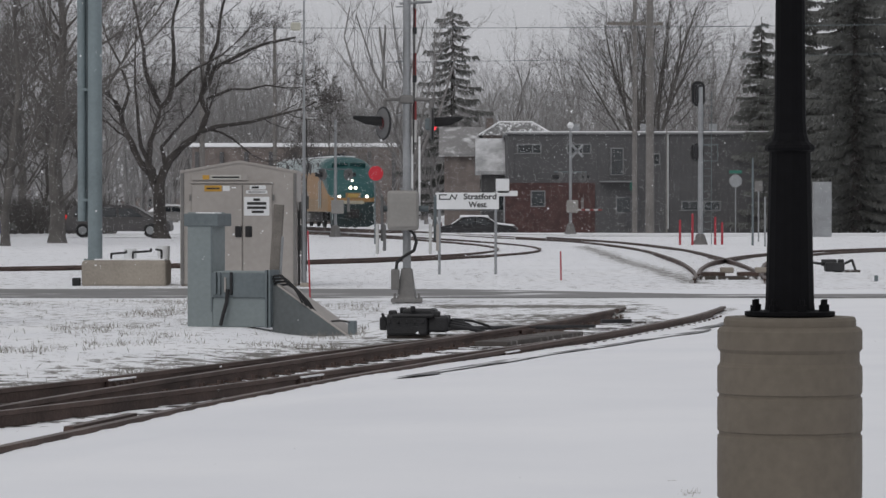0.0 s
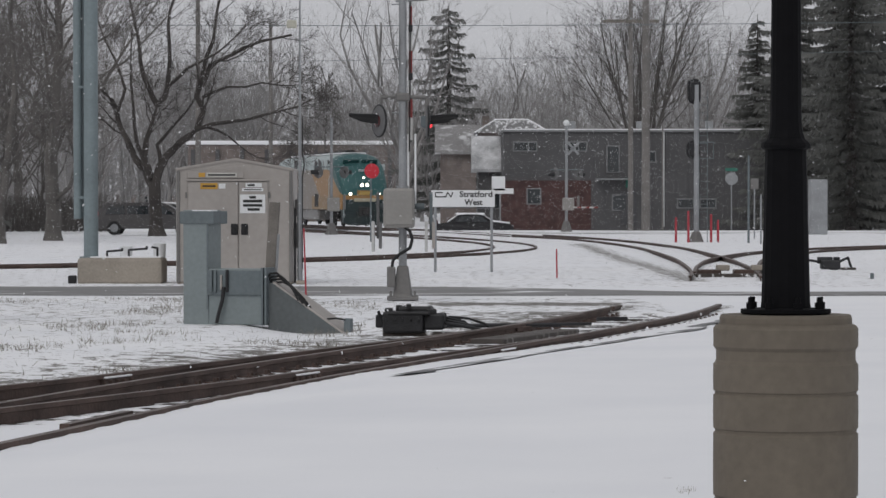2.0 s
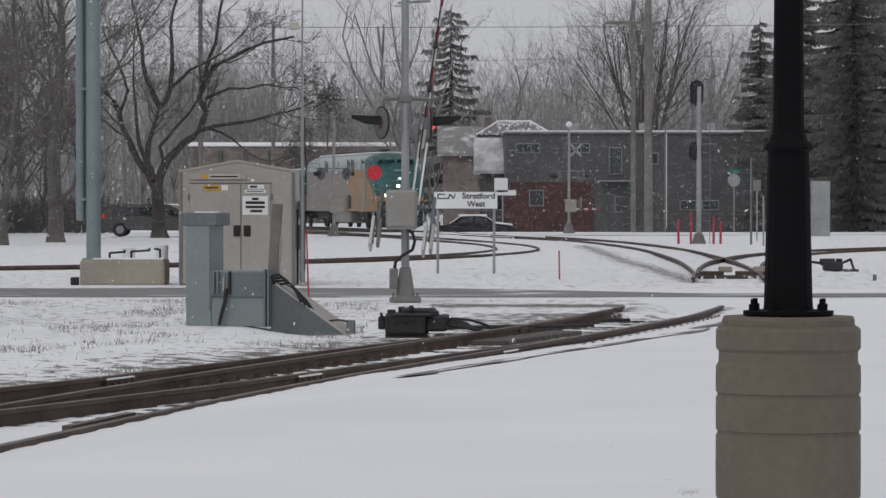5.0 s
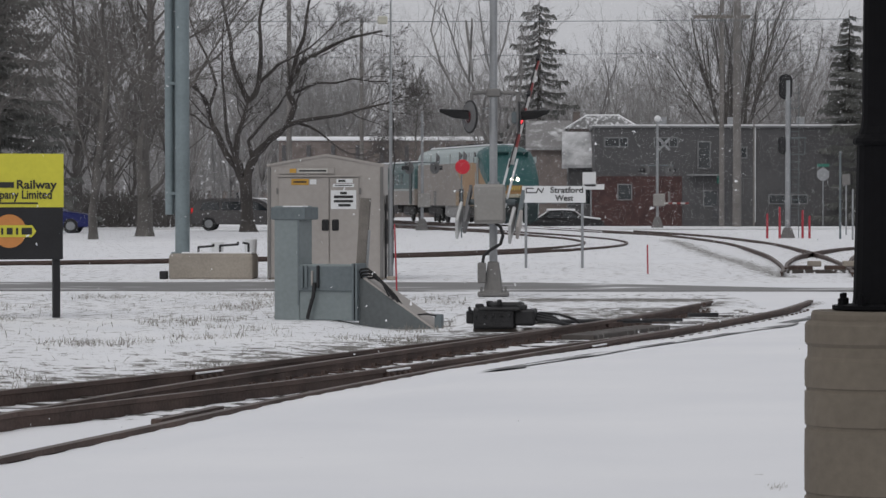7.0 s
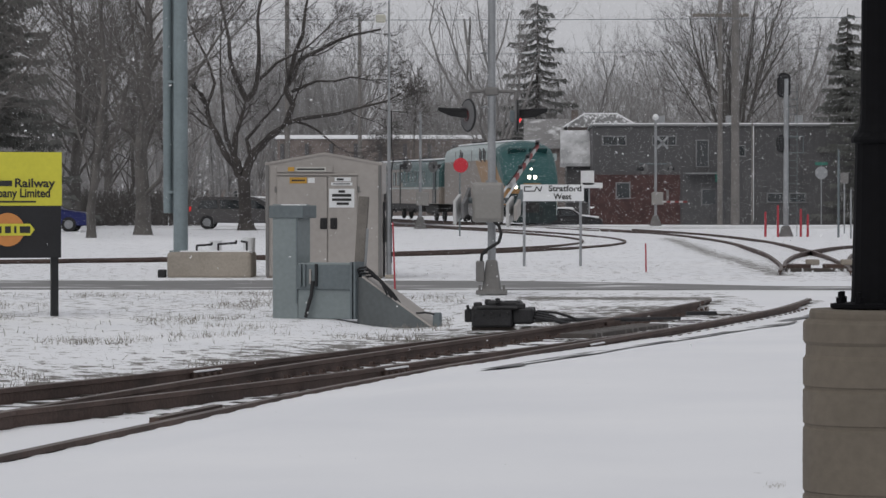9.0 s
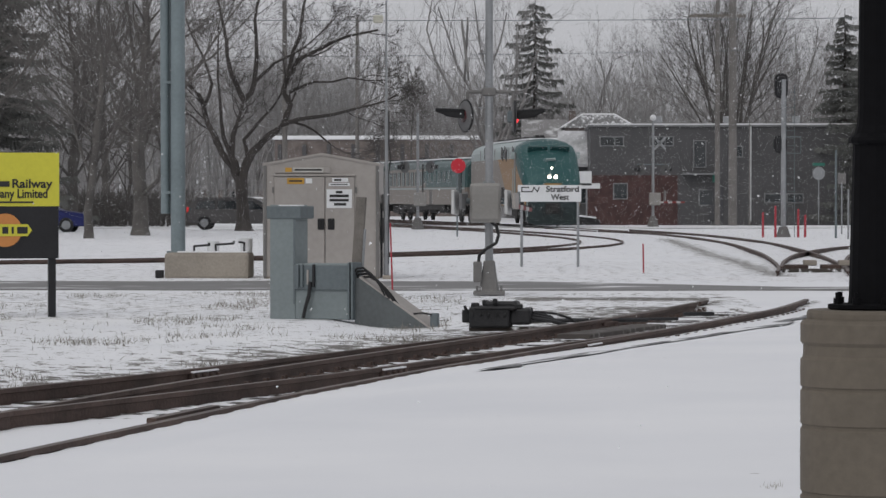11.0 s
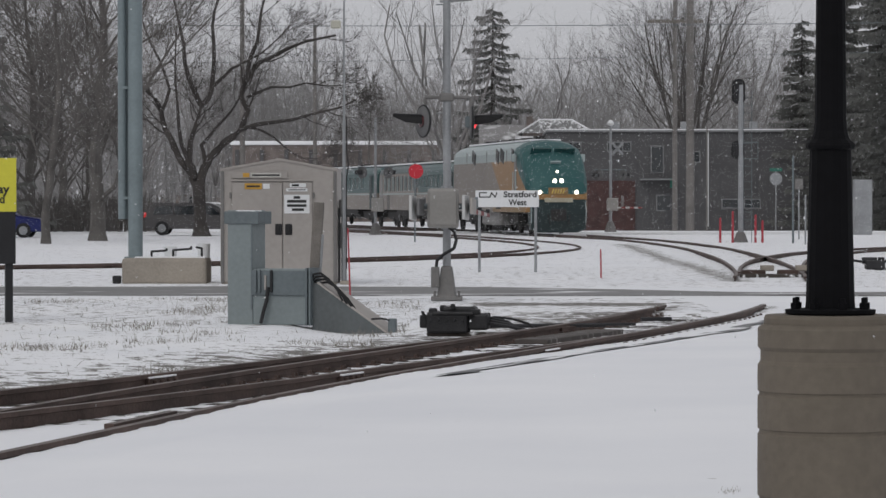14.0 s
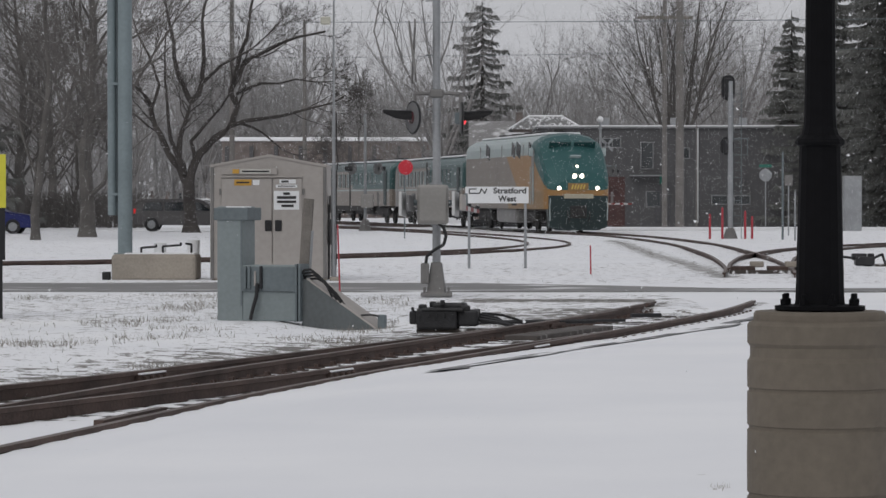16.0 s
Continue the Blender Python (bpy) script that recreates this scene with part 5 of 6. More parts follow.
def branch_out(parts, pts, dirs, radii, length, level, rng, kids, lift, crook):
    if level >= len(kids):
        return
    seg = len(pts) - 1
    for k in range(kids[level]):
        u = 0.28 + 0.72 * (k + rng.random()) / kids[level]
        i = min(int(u * seg), seg - 1)
        f = u * seg - i
        q = pts[i].lerp(pts[i + 1], f)
        side = dirs[i + 1].orthogonal().normalized()
        side.rotate(Matrix.Rotation(rng.uniform(0, 6.283), 3, dirs[i + 1]))
        ang = rng.uniform(0.35, 0.85)
        nd = (dirs[i + 1] * math.cos(ang) + side * math.sin(ang)).normalized()
        ln = length * (rng.uniform(0.36, 0.62) if level < 1 else rng.uniform(0.42, 0.80)) * (1.1 - 0.45 * u)
        limb(parts, q, nd, ln, max(0.008, radii[i] * rng.uniform(0.30, 0.46)), level + 1, rng, kids, lift, crook)


def tree_object(parts, label, mat_twig=None, bark=None):
    t = thing("bare_tree", 0, 0, 0, label, "tree", "bare trees")
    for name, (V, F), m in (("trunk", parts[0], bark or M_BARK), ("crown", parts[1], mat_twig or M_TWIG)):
        me = bpy.data.meshes.new(name)
        me.from_pydata(V, [], F)
        me.materials.append(m)
        o = new(name, me)
        o.parent = t
    return t


def bare_tree(seed, height, r, limbs, kids, label, fork=0.25, spread=0.6, lift=0.05, twig=None, crook=0.16):
    rng = random.Random(seed)
    parts = (([], []), ([], []))
    pts = [Vector((0, 0, -0.15)), Vector((0, 0, 0.25))]
    radii = [r * 1.35, r * 1.05]
    for k in range(1, 5):
        pts.append(Vector((rng.gauss(0, r * 0.35), rng.gauss(0, r * 0.35), height * fork * k / 4 + 0.2)))
        radii.append(r * (1 - 0.06 * k))
    tube(*parts[0], pts, radii, 10)
    for k in range(limbs):
        a = 6.283 * (k + rng.uniform(-0.25, 0.25)) / limbs
        s = spread * rng.uniform(0.45, 1.1)
        d = Vector((math.cos(a) * s, math.sin(a) * s, 1)).normalized()
        start = pts[-1 - (k % 3 if fork > 0.3 else k % 2)]
        limb(parts, start, d, height * (1 - fork) * rng.uniform(0.8, 1.05), r * rng.uniform(0.45, 0.62), 0, rng, kids, lift, crook)
    # far trees take the bark tone that has the haze in it
    return tree_object(parts, label, twig, M_BARKHAZE if twig == M_TWIGHAZE else M_BARKGREY)


def leader_tree(seed, height, r, boughs, label):
    """A tree with one trunk right up to its top."""
    rng = random.Random(seed)
    parts = (([], []), ([], []))
    pts, radii = [Vector((0, 0, -0.15)), Vector((0, 0, 0.3))], [r * 1.4, r * 1.05]
    x = y = 0.0
    for k in range(1, 13):
        x, y = x + rng.gauss(0, 0.10), y + rng.gauss(0, 0.10)
        pts.append(Vector((x, y, height * 0.85 * k / 12)))
        radii.append(r * (1 - 0.88 * k / 12))
    tube(*parts[0], pts, radii, 10)
    for k in range(boughs):
        u = 0.16 + 0.80 * k / boughs
        i = min(int(u * 12) + 1, 12)
        q = pts[i].lerp(pts[i + 1 if i < 13 else i], rng.random()) if i < 13 else pts[i]
        a = k * 2.4 + rng.uniform(-0.5, 0.5)
        s = rng.uniform(0.7, 1.5)
        d = Vector((math.cos(a) * s, math.sin(a) * s, 1)).normalized()
        limb(parts, q, d, height * 0.42 * (1.15 - 0.7 * u) * rng.uniform(0.7, 1.1), max(0.03, radii[i] * 0.36), 1, rng, (0, 7, 5, 3), 0.035, 0.15)
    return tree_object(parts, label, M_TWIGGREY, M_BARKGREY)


def great_tree():
    """The spreading tree by the van: limbs follow its real fork."""
    rng = random.Random(11)
    parts = (([], []), ([], []))
    tube(*parts[0], [Vector(p) for p in ((0.05, 0, -0.2), (0.02, 0, 0.12), (0.0, 0, 0.5), (-0.05, 0, 1.5), (-0.08, 0, 2.1), (-0.1, 0, 2.5))], [0.56, 0.42, 0.31, 0.28, 0.29, 0.27], 12)
    main = (
        (((-0.12, 0, 2.2), (-0.5, 0.1, 3.0), (-1.0, 0.2, 3.6), (-1.4, 0.3, 4.5), (-1.8, 0.4, 5.4), (-2.1, 0.4, 6.3), (-2.7, 0.3, 6.9), (-3.5, 0.2, 7.4), (-4.6, 0, 8.4)), 0.19),
        (((-0.3, 0, 2.7), (-0.55, -0.1, 3.4), (-0.45, -0.2, 4.4), (-0.1, -0.4, 5.4), (0.1, -0.5, 6.2)), 0.20),
        (((0.08, -0.5, 6.0), (-0.3, -0.5, 6.8), (-0.68, -0.6, 8.0), (-0.85, -0.6, 9.4), (-1.2, -0.7, 11.0), (-1.6, -0.8, 12.6)), 0.14),
        (((0.08, -0.5, 6.0), (0.55, -0.4, 6.8), (0.65, -0.3, 8.0), (0.57, -0.2, 9.7), (0.9, 0, 11.1), (1.0, 0.1, 12.8)), 0.14),
        (((0.6, -0.3, 6.9), (1.5, -0.7, 7.7), (2.9, -1.0, 8.4), (4.2, -1.3, 9.6)), 0.09),
        (((-0.05, 0, 2.3), (0.18, 0.1, 3.2), (0.42, 0.2, 3.65), (1.05, 0.3, 4.3), (1.85, 0.4, 4.95), (2.15, 0.5, 5.8), (2.0, 0.5, 7.1), (2.45, 0.6, 7.9), (3.5, 0.7, 8.4), (4.8, 0.8, 9.0), (6.2, 0.9, 9.3)), 0.22),
        (((2.0, 0.5, 7.0), (2.3, 0.3, 8.3), (2.7, 0.1, 9.6), (2.95, 0, 11.0), (3.5, -0.2, 12.6)), 0.12),
        (((1.75, 0.4, 4.9), (2.6, 0.0, 5.15), (4.2, -0.4, 5.35), (6.0, -0.7, 5.8), (7.2, -0.8, 6.3)), 0.12),
        (((2.2, 0.2, 5.05), (3.3, 0.3, 4.6), (4.2, 0.4, 3.85), (5.2, 0.5, 3.5)), 0.065),
        (((0.2, 0.1, 3.3), (-0.02, 0.6, 4.2), (0.6, 1.1, 5.0), (1.3, 1.5, 5.8), (2.2, 1.8, 7.2), (2.8, 2.0, 9.0)), 0.10),
        (((-0.95, 0.2, 3.6), (-1.5, 0.9, 4.6), (-2.6, 1.4, 5.4), (-4.0, 1.6, 5.7)), 0.09),
        (((-1.9, 0.4, 5.6), (-1.5, 0.8, 6.8), (-2.0, 1.0, 8.2), (-2.8, 1.1, 10.0), (-3.2, 1.2, 11.8)), 0.09),
        (((2.1, 0.5, 6.4), (3.2, 0.9, 6.9), (4.8, 1.2, 7.1), (6.6, 1.4, 7.0)), 0.08),
        (((-0.6, -0.2, 3.6), (-0.9, -1.1, 5.0), (-1.0, -1.8, 7.0), (-0.9, -2.2, 9.6)), 0.11),
    )
    for pl, r in main:
        pts = [Vector(p) for p in pl]
        fine = []
        for a, b in zip(pts, pts[1:]):
            fine += [a, a.lerp(b, 0.5) + Vector((rng.gauss(0, 0.06), rng.gauss(0, 0.06), rng.gauss(0, 0.06)))]
        fine.append(pts[-1])
        k = len(fine)
        radii = [r * (1 - 0.78 * i / (k - 1)) for i in range(k)]
        dirs = [(fine[min(i + 1, k - 1)] - fine[max(i - 1, 0)]).normalized() for i in range(k)]
        tube(*parts[0], fine, radii, 8)
        branch_out(parts, fine[3:], dirs[3:], radii[3:], 4.4, 0, rng, (8, 7, 5, 3), 0.02, 0.15)
    t = tree_object(parts, "large spreading bare deciduous tree with forked trunk")
    t.matrix_world = pose(-13.0, 91.0 * K, 0)


def spruce(seed, height, width, droop, label, gap=0.45):
    """A conifer: drooping whorls of boughs, each hung with many needle sprays."""
    rng = random.Random(seed)
    V, F = [], []
    T = ([], [])
    tube(*T, [Vector((0, 0, -0.2)), Vector((0, 0, height * 0.5)), Vector((0, 0, height))], [height * 0.02, height * 0.012, 0.02], 8)
    z = height * (0.10 if gap > 0.5 else 0.025)
    while z < height * 0.985:
        u = z / height
        reach = width / 2 * (1 - u) ** (0.60 if gap > 0.5 else 0.72) * rng.uniform(0.85, 1.1) + 0.15
        nb = 5 if gap > 0.5 else (7 if u < 0.8 else 5)
        a0 = rng.uniform(0, 6.283)
        for k in range(nb):
            a = a0 + 6.283 * k / nb + rng.uniform(-0.3, 0.3)
            L = reach * rng.uniform(0.45, 1.15)
            dirv = Vector((math.cos(a), math.sin(a), 0))
            zb = z + rng.uniform(-0.3, 0.3)
            side = Vector((-dirv.y, dirv.x, 0))
            pts = []
            for i in range(6):
                s = i / 5
                pts.append(Vector((0, 0, zb)) + dirv * (L * s) + Vector((0, 0, -droop * L * s * (1.1 - 0.75 * s))))
            tube(*T, pts, [0.035 * (1 - 0.8 * i / 5) for i in range(6)], 3)
            cnt = max(6, int(L * 13))
            for i in range(cnt):
                s = (i + rng.random()) / cnt
                j = min(int(s * 5), 4)
                c = pts[j].lerp(pts[j + 1], s * 5 - j)
                wdt = (0.10 + 0.22 * (1 - s)) * (0.5 + 0.5 * min(1, L / 1.5))
                for sg in (-1, 1):
                    o = c + side * sg * wdt * rng.uniform(0.6, 1.4) + dirv * rng.uniform(0.1, 0.3) + Vector((0, 0, -rng.uniform(0.10, 0.42)))
                    b = len(V)
                    e = dirv * rng.uniform(0.025, 0.06)
                    up = Vector((0, 0, rng.uniform(0.03, 0.08)))
                    for q in (c - e, c + e + up, o + e * 0.7, o - e * 0.7):
                        V.append(tuple(q))
                    F.append((b, b + 1, b + 2, b + 3))
        z += gap * rng.uniform(0.7, 1.3)
    t = thing("spruce", 0, 0, 0, label, "tree", "spruces")
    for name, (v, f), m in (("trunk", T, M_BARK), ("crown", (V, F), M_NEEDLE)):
        me = bpy.data.meshes.new(name)
        me.from_pydata(v, [], f)
        me.materials.append(m)
        o = new(name, me)
        o.parent = t
    return t


def put(t, x, y, rz=0, s=1.0, sz=None):
    t.matrix_world = pose(x, y * K, 0, 0, 0, rz) @ Matrix.Diagonal((s, s, sz or s, 1))


def more(t, x, y, rz=0, s=1.0):
    c = copy_thing(t, pose(x, y * K, 0, 0, 0, rz))
    c.scale = (s, s, s)
    return c


def wires():
    s = thing("overhead_wires", 0, 109.2, 0, "thin overhead utility wires between poles", "wires")
    for za, sag, zb, r in ((11.6, 0.5, 12.0, 0.022), (9.2, 0.4, 10.6, 0.014)):
        V, F, pts = [], [], []
        for k in range(41):
            u = k / 40
            pts.append(Vector((-40 + 90 * u, 0, za + (zb - za) * u - 4 * sag * u * (1 - u))))
        tube(V, F, pts, [r] * 41, 4)
        me = bpy.data.meshes.new("wire")
        me.from_pydata(V, [], F)
        me.materials.append(M_GREYDK)
        o = new("wire", me)
        o.parent = s


wires()
great_tree()
tall_a = leader_tree(3, 17.0, 0.33, 34, "tall bare tree with a straight trunk and fine upright branches")
put(tall_a, -15.9, 81.5)
tall_b = leader_tree(5, 15.0, 0.17, 26, "slim bare tree with a straight trunk in the snow")
put(tall_b, -16.6, 75.0, 40)
fan_main = bare_tree(8, 17.0, 0.26, 17, (8, 6, 5), "broad bare tree with many fine upright stems", fork=0.20, spread=0.42, lift=0.03, twig=M_TWIG, crook=0.07)
put(fan_main, 15.6, 152.0)
fan = bare_tree(18, 16.0, 0.26, 14, (8, 5, 4), "bare tree with fan-shaped crown", fork=0.2, spread=0.5, lift=0.06, twig=M_TWIGHAZE, crook=0.10)
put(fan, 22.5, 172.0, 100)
thin = bare_tree(9, 12.0, 0.20, 7, (8, 5, 3), "slim bare tree in a hazy belt", fork=0.2, spread=0.5, lift=0.06, twig=M_TWIGHAZE)
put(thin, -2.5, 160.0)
small = bare_tree(13, 8.5, 0.16, 8, (7, 5, 3), "low bushy bare tree", fork=0.12, spread=0.85, lift=0.05, twig=M_TWIGHAZE)
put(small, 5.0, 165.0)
rng = random.Random(21)
for x, y, rz, s in ((-22.6, 98, 310, 0.9), (-24.0, 84, 20, 0.95), (-25.0, 118, 140, 0.9)):
    more(tall_a, x, y, rz, s)
for x, y, rz, s in ((-21.6, 106, 120, 0.75), (-23, 104, 20, 0.9), (-8.2, 150, 250, 0.7), (25, 160, 60, 1.0)):
    more(tall_b, x, y, rz, s)
for x, y, rz, s in ((31, 165, 200, 0.9), (-23.5, 186, 40, 0.85), (9.8, 178, 300, 0.75)):
    more(fan, x, y, rz, s)
for k in range(34):
    more(rng.choice((thin, thin, small)), -34 + 2.2 * k + rng.uniform(-1.5, 1.5), rng.uniform(182, 225), rng.uniform(0, 360), rng.uniform(0.9, 1.45))
for k in range(8):
    more(small, -4 + 2.6 * k + rng.uniform(-1, 1), rng.uniform(150, 170), rng.uniform(0, 360), rng.uniform(0.7, 0.95))
more(thin, -2.3, 148, 90, 1.4)
more(thin, 4.3, 154, 200, 1.05)
more(small, -0.6, 150, 40, 1.1)
mid_spruce = spruce(2, 16.6, 11.0, 0.42, "tall drooping spruce with thin top", 0.62)
put(mid_spruce, 0.75, 152.0)
big_spruce = spruce(7, 19.0, 10.5, 0.30, "large dense dark spruce")
put(big_spruce, 24.6, 118.0)
for x, y, rz, s in ((20.6, 128, 60, 0.72), (22.4, 124, 90, 0.9), (28.0, 121, 140, 1.1), (26.0, 130, 20, 1.0), (31.5, 126, 200, 1.0), (-25.5, 94, 20, 0.9), (-29.5, 104, 70, 1.0)):
    more(big_spruce, x, y, rz, s)


def woods():
    """The far belt of bare woods that closes the view."""
    rng = random.Random(77)
    V, F = [], []
    for k in range(1300):
        near = k < 700
        a = rng.uniform(-0.226, 0.203) if near else rng.uniform(0.3, 5.98)
        rad = (rng.uniform(190, 270) if near else rng.uniform(235, 330)) * K
        x, y = rad * math.sin(a), rad * math.cos(a)
        h = rng.uniform(8, 18) if x < -0.05 * y else rng.uniform(7, 14)
        p = Vector((x, y, 0))
        tube(V, F, [p, p + Vector((rng.gauss(0, 0.4), 0, h * 0.5)), p + Vector((rng.gauss(0, 1), 0, h))], [0.20, 0.12, 0.03], 3)
        for j in range(28 if near else 6):
            q = p + Vector((0, 0, h * rng.uniform(0.06, 0.85)))
            d = Vector((rng.gauss(0, 1), rng.gauss(0, 1), rng.uniform(0.2, 1.8))).normalized()
            ln = h * rng.uniform(0.12, 0.30)
            m = q + d * ln * 0.6
            tube(V, F, [q, m, m + (d + Vector((rng.gauss(0, 0.4), 0, 0.5))) * ln * 0.7], [0.06, 0.045, 0.022], 3)
    me = bpy.data.meshes.new("far_woods")
    me.from_pydata(V, [], F)
    # the whole belt wears the haze-paled twig colour
    me.materials.append(M_TWIGHAZE)
    tagged(new("far_woods", me), "distant belt of bare winter woods", "woods", kind="stuff")


woods()


def thicket():
    """Low brush at the far edge of the snow, below the trees."""
    rng = random.Random(52)
    V, F = [], []
    for k in range(1500):
        y = rng.uniform(103, 114)
        x = rng.uniform(-0.285, -0.165) * y
        h = rng.uniform(0.7, 2.1)
        p = Vector((x, y * K, -0.1))
        a, b = rng.gauss(0, 0.3), rng.gauss(0, 0.3)
        tip = p + Vector((a, b, h))
        tube(V, F, [p, p.lerp(tip, 0.5) + Vector((0, 0, 0.1)), tip], [0.03, 0.022, 0.01], 3)
        for j in range(5):
            q = p.lerp(tip, rng.uniform(0.25, 0.9))
            d = Vector((rng.gauss(0, 0.4), rng.gauss(0, 0.4), rng.uniform(0.1, 0.6))) * (h * 0.6)
            tube(V, F, [q, q + d], [0.016, 0.008], 3)
    me = bpy.data.meshes.new("thicket")
    me.from_pydata(V, [], F)
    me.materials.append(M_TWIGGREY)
    tagged(new("thicket", me), "low leafless brush at the edge of the snow", "brush", kind="stuff")


thicket()


def grass():
    """Dead grass that pokes through the snow."""
    rng = random.Random(31)
    V, F = [], []
    k = 0
    while k < 5200:
        y = rng.uniform(15, 33.5)
        x = rng.uniform(-0.26 * y - 2.2, 2.5)
        if (x > at_y(BRANCH, y) - 0.95 and y < 29) or (y > 23 and x > -1.0):
            continue
        if noise.noise((x * 0.6, y * 0.8, 5.0)) + 0.35 * noise.noise((x * 3, y * 2, 9.0)) < 0.26 and rng.random() < 0.975:
            continue
        k += 1
        z = rise(x, y)[0] - 0.01
        h = rng.uniform(0.03, 0.10) * (1.6 if rng.random() < 0.04 else 1)
        a = rng.uniform(0, 6.283)
        w = 0.006
        lx, ly = rng.gauss(0, 0.035), rng.gauss(0, 0.035)
        b = len(V)
        V += [(x - w * math.cos(a), y * K - w * math.sin(a), z), (x + w * math.cos(a), y * K + w * math.sin(a), z), (x + lx, y * K + ly, z + h)]
        F.append((b, b + 1, b + 2))
    for k in range(26):
        x, y = rng.gauss(1.275, 0.032), rng.gauss(10.18, 0.03)
        z, b = rise(x, y)[0] - 0.01, len(V)
        lx, h = rng.gauss(0, 0.015), rng.uniform(0.015, 0.045)
        V += [(x - 0.002, y * K, z), (x + 0.002, y * K, z), (x + lx, y * K, z + h)]
        F.append((b, b + 1, b + 2))
    me = bpy.data.meshes.new("dead_grass")
    me.from_pydata(V, [], F)
    me.materials.append(M_GRASS)
    tagged(new("dead_grass", me), "short dead grass poking through the snow", "grass", kind="stuff")


grass()


# ---- train ----
def livery(name, front):
    """Paint laid out along the body: y runs forward, z up."""
    m = material(name, (0.195, 0.168, 0.145), 0.42, 0.15, 1.2, 0.15, 0.03)
    n, l = m.node_tree.nodes, m.node_tree.links
    b = n["Principled BSDF"]
    grime = b.inputs["Base Color"].links[0].from_socket
    tc, sep = n.new("ShaderNodeTexCoord"), n.new("ShaderNodeSeparateXYZ")
    l.new(tc.outputs["Object"], sep.inputs[0])

    def calc(op, a, c, d=None):
        x = n.new("ShaderNodeMath")
        x.operation = op
        for i, v in enumerate((a, c, d)):
            if v is None:
                continue
            if isinstance(v, (int, float)):
                x.inputs[i].default_value = v
            else:
                l.new(v, x.inputs[i])
        return x.outputs[0]

    def over(base, col, mask):
        x = n.new("ShaderNodeMix")
        x.data_type = "RGBA"
        l.new(mask, x.inputs["Factor"])
        l.new(base, x.inputs["A"])
        x.inputs["B"].default_value = (*col, 1)
        return x.outputs["Result"]

    Y, Z = sep.outputs["Y"], sep.outputs["Z"]
    out = grime
    if front:
        out = over(out, (0.34, 0.40, 0.40), calc("GREATER_THAN", Z, 3.42))
        edge = calc("MAXIMUM", calc("MULTIPLY_ADD", Z, -1.9, 3.5), -3.2)
        back = calc("SUBTRACT", calc("MULTIPLY_ADD", Z, -1.9, 3.5), 6.5)
        amber = calc("MULTIPLY", calc("GREATER_THAN", Y, back), calc("LESS_THAN", Z, 3.42))
        out = over(out, (0.30, 0.165, 0.06), amber)
        out = over(out, (0.022, 0.088, 0.088), calc("GREATER_THAN", Y, edge))
        low = calc("MULTIPLY", calc("LESS_THAN", Z, 1.8), calc("MULTIPLY", calc("GREATER_THAN", Y, -9.0), calc("LESS_THAN", Y, -0.6)))
        out = over(out, (0.24, 0.145, 0.055), low)
    else:
        out = over(out, (0.040, 0.088, 0.088), calc("MULTIPLY", calc("GREATER_THAN", Z, 2.0), calc("GREATER_THAN", Y, -11.5)))
        out = over(out, (0.055, 0.085, 0.085), calc("MULTIPLY", calc("GREATER_THAN", Z, 3.1), calc("LESS_THAN", Y, -11.5)))
    l.new(out, b.inputs["Base Color"])
    return m


M_LOCO, M_COACH = livery("locomotive_livery", True), livery("coach_livery", False)


def shell(stations, floor, round_top):
    """A car body lofted through (along, half width, roof height) stations."""
    bm = bmesh.new()
    rings = []
    for y, hw, zt, inset in stations:
        pts = [(-hw * inset, floor), (-hw, floor + 0.25), (-hw, floor + 0.9), (-hw, (floor + zt) / 2 + 0.2), (-hw * 0.985, zt - round_top)]
        for k in range(1, 8):
            a = math.pi * k / 8
            pts.append((-hw * 0.985 * math.cos(a), zt - round_top + round_top * math.sin(a)))
        pts += [(hw * 0.985, zt - round_top), (hw, (floor + zt) / 2 + 0.2), (hw, floor + 0.9), (hw, floor + 0.25), (hw * inset, floor)]
        rings.append([bm.verts.new((u, y, v)) for u, v in pts])
    k = len(rings[0])
    for a, b in zip(rings, rings[1:]):
        for i in range(k):
            bm.faces.new((a[i], a[(i + 1) % k], b[(i + 1) % k], b[i]))
    bm.faces.new(rings[0])
    bm.faces.new(list(reversed(rings[-1])))
    bmesh.ops.recalc_face_normals(bm, faces=bm.faces)
    return bm


def bogie(parent, y, gauge_half=0.72, base=2.7, r=0.5):
    f = part("bogie", box(None, (0, y, 0.72), (2.5, base + 1.2, 0.4), 0.06), M_UNDER, parent)
    for sx in (-1, 1):
        part("side_frame", box(None, (sx * 1.12, y, 0.62), (0.18, base + 1.4, 0.36), 0.05), M_UNDER, f)
        for dy in (-base / 2, base / 2):
            bm = turned(None, ((0.1, -0.07), (r, -0.07), (r, 0.05), (r + 0.03, 0.07), (0.1, 0.07)), 24)
            bmesh.ops.transform(bm, verts=bm.verts, matrix=Matrix.Translation((sx * gauge_half, y + dy, r)) @ pose(0, 0, 0, 0, -90 * sx, 0))
            part("wheel", bm, M_UNDER, f)
        part("spring", box(None, (sx * 1.2, y, 0.55), (0.14, 0.5, 0.4), 0.04), M_UNDER, f)


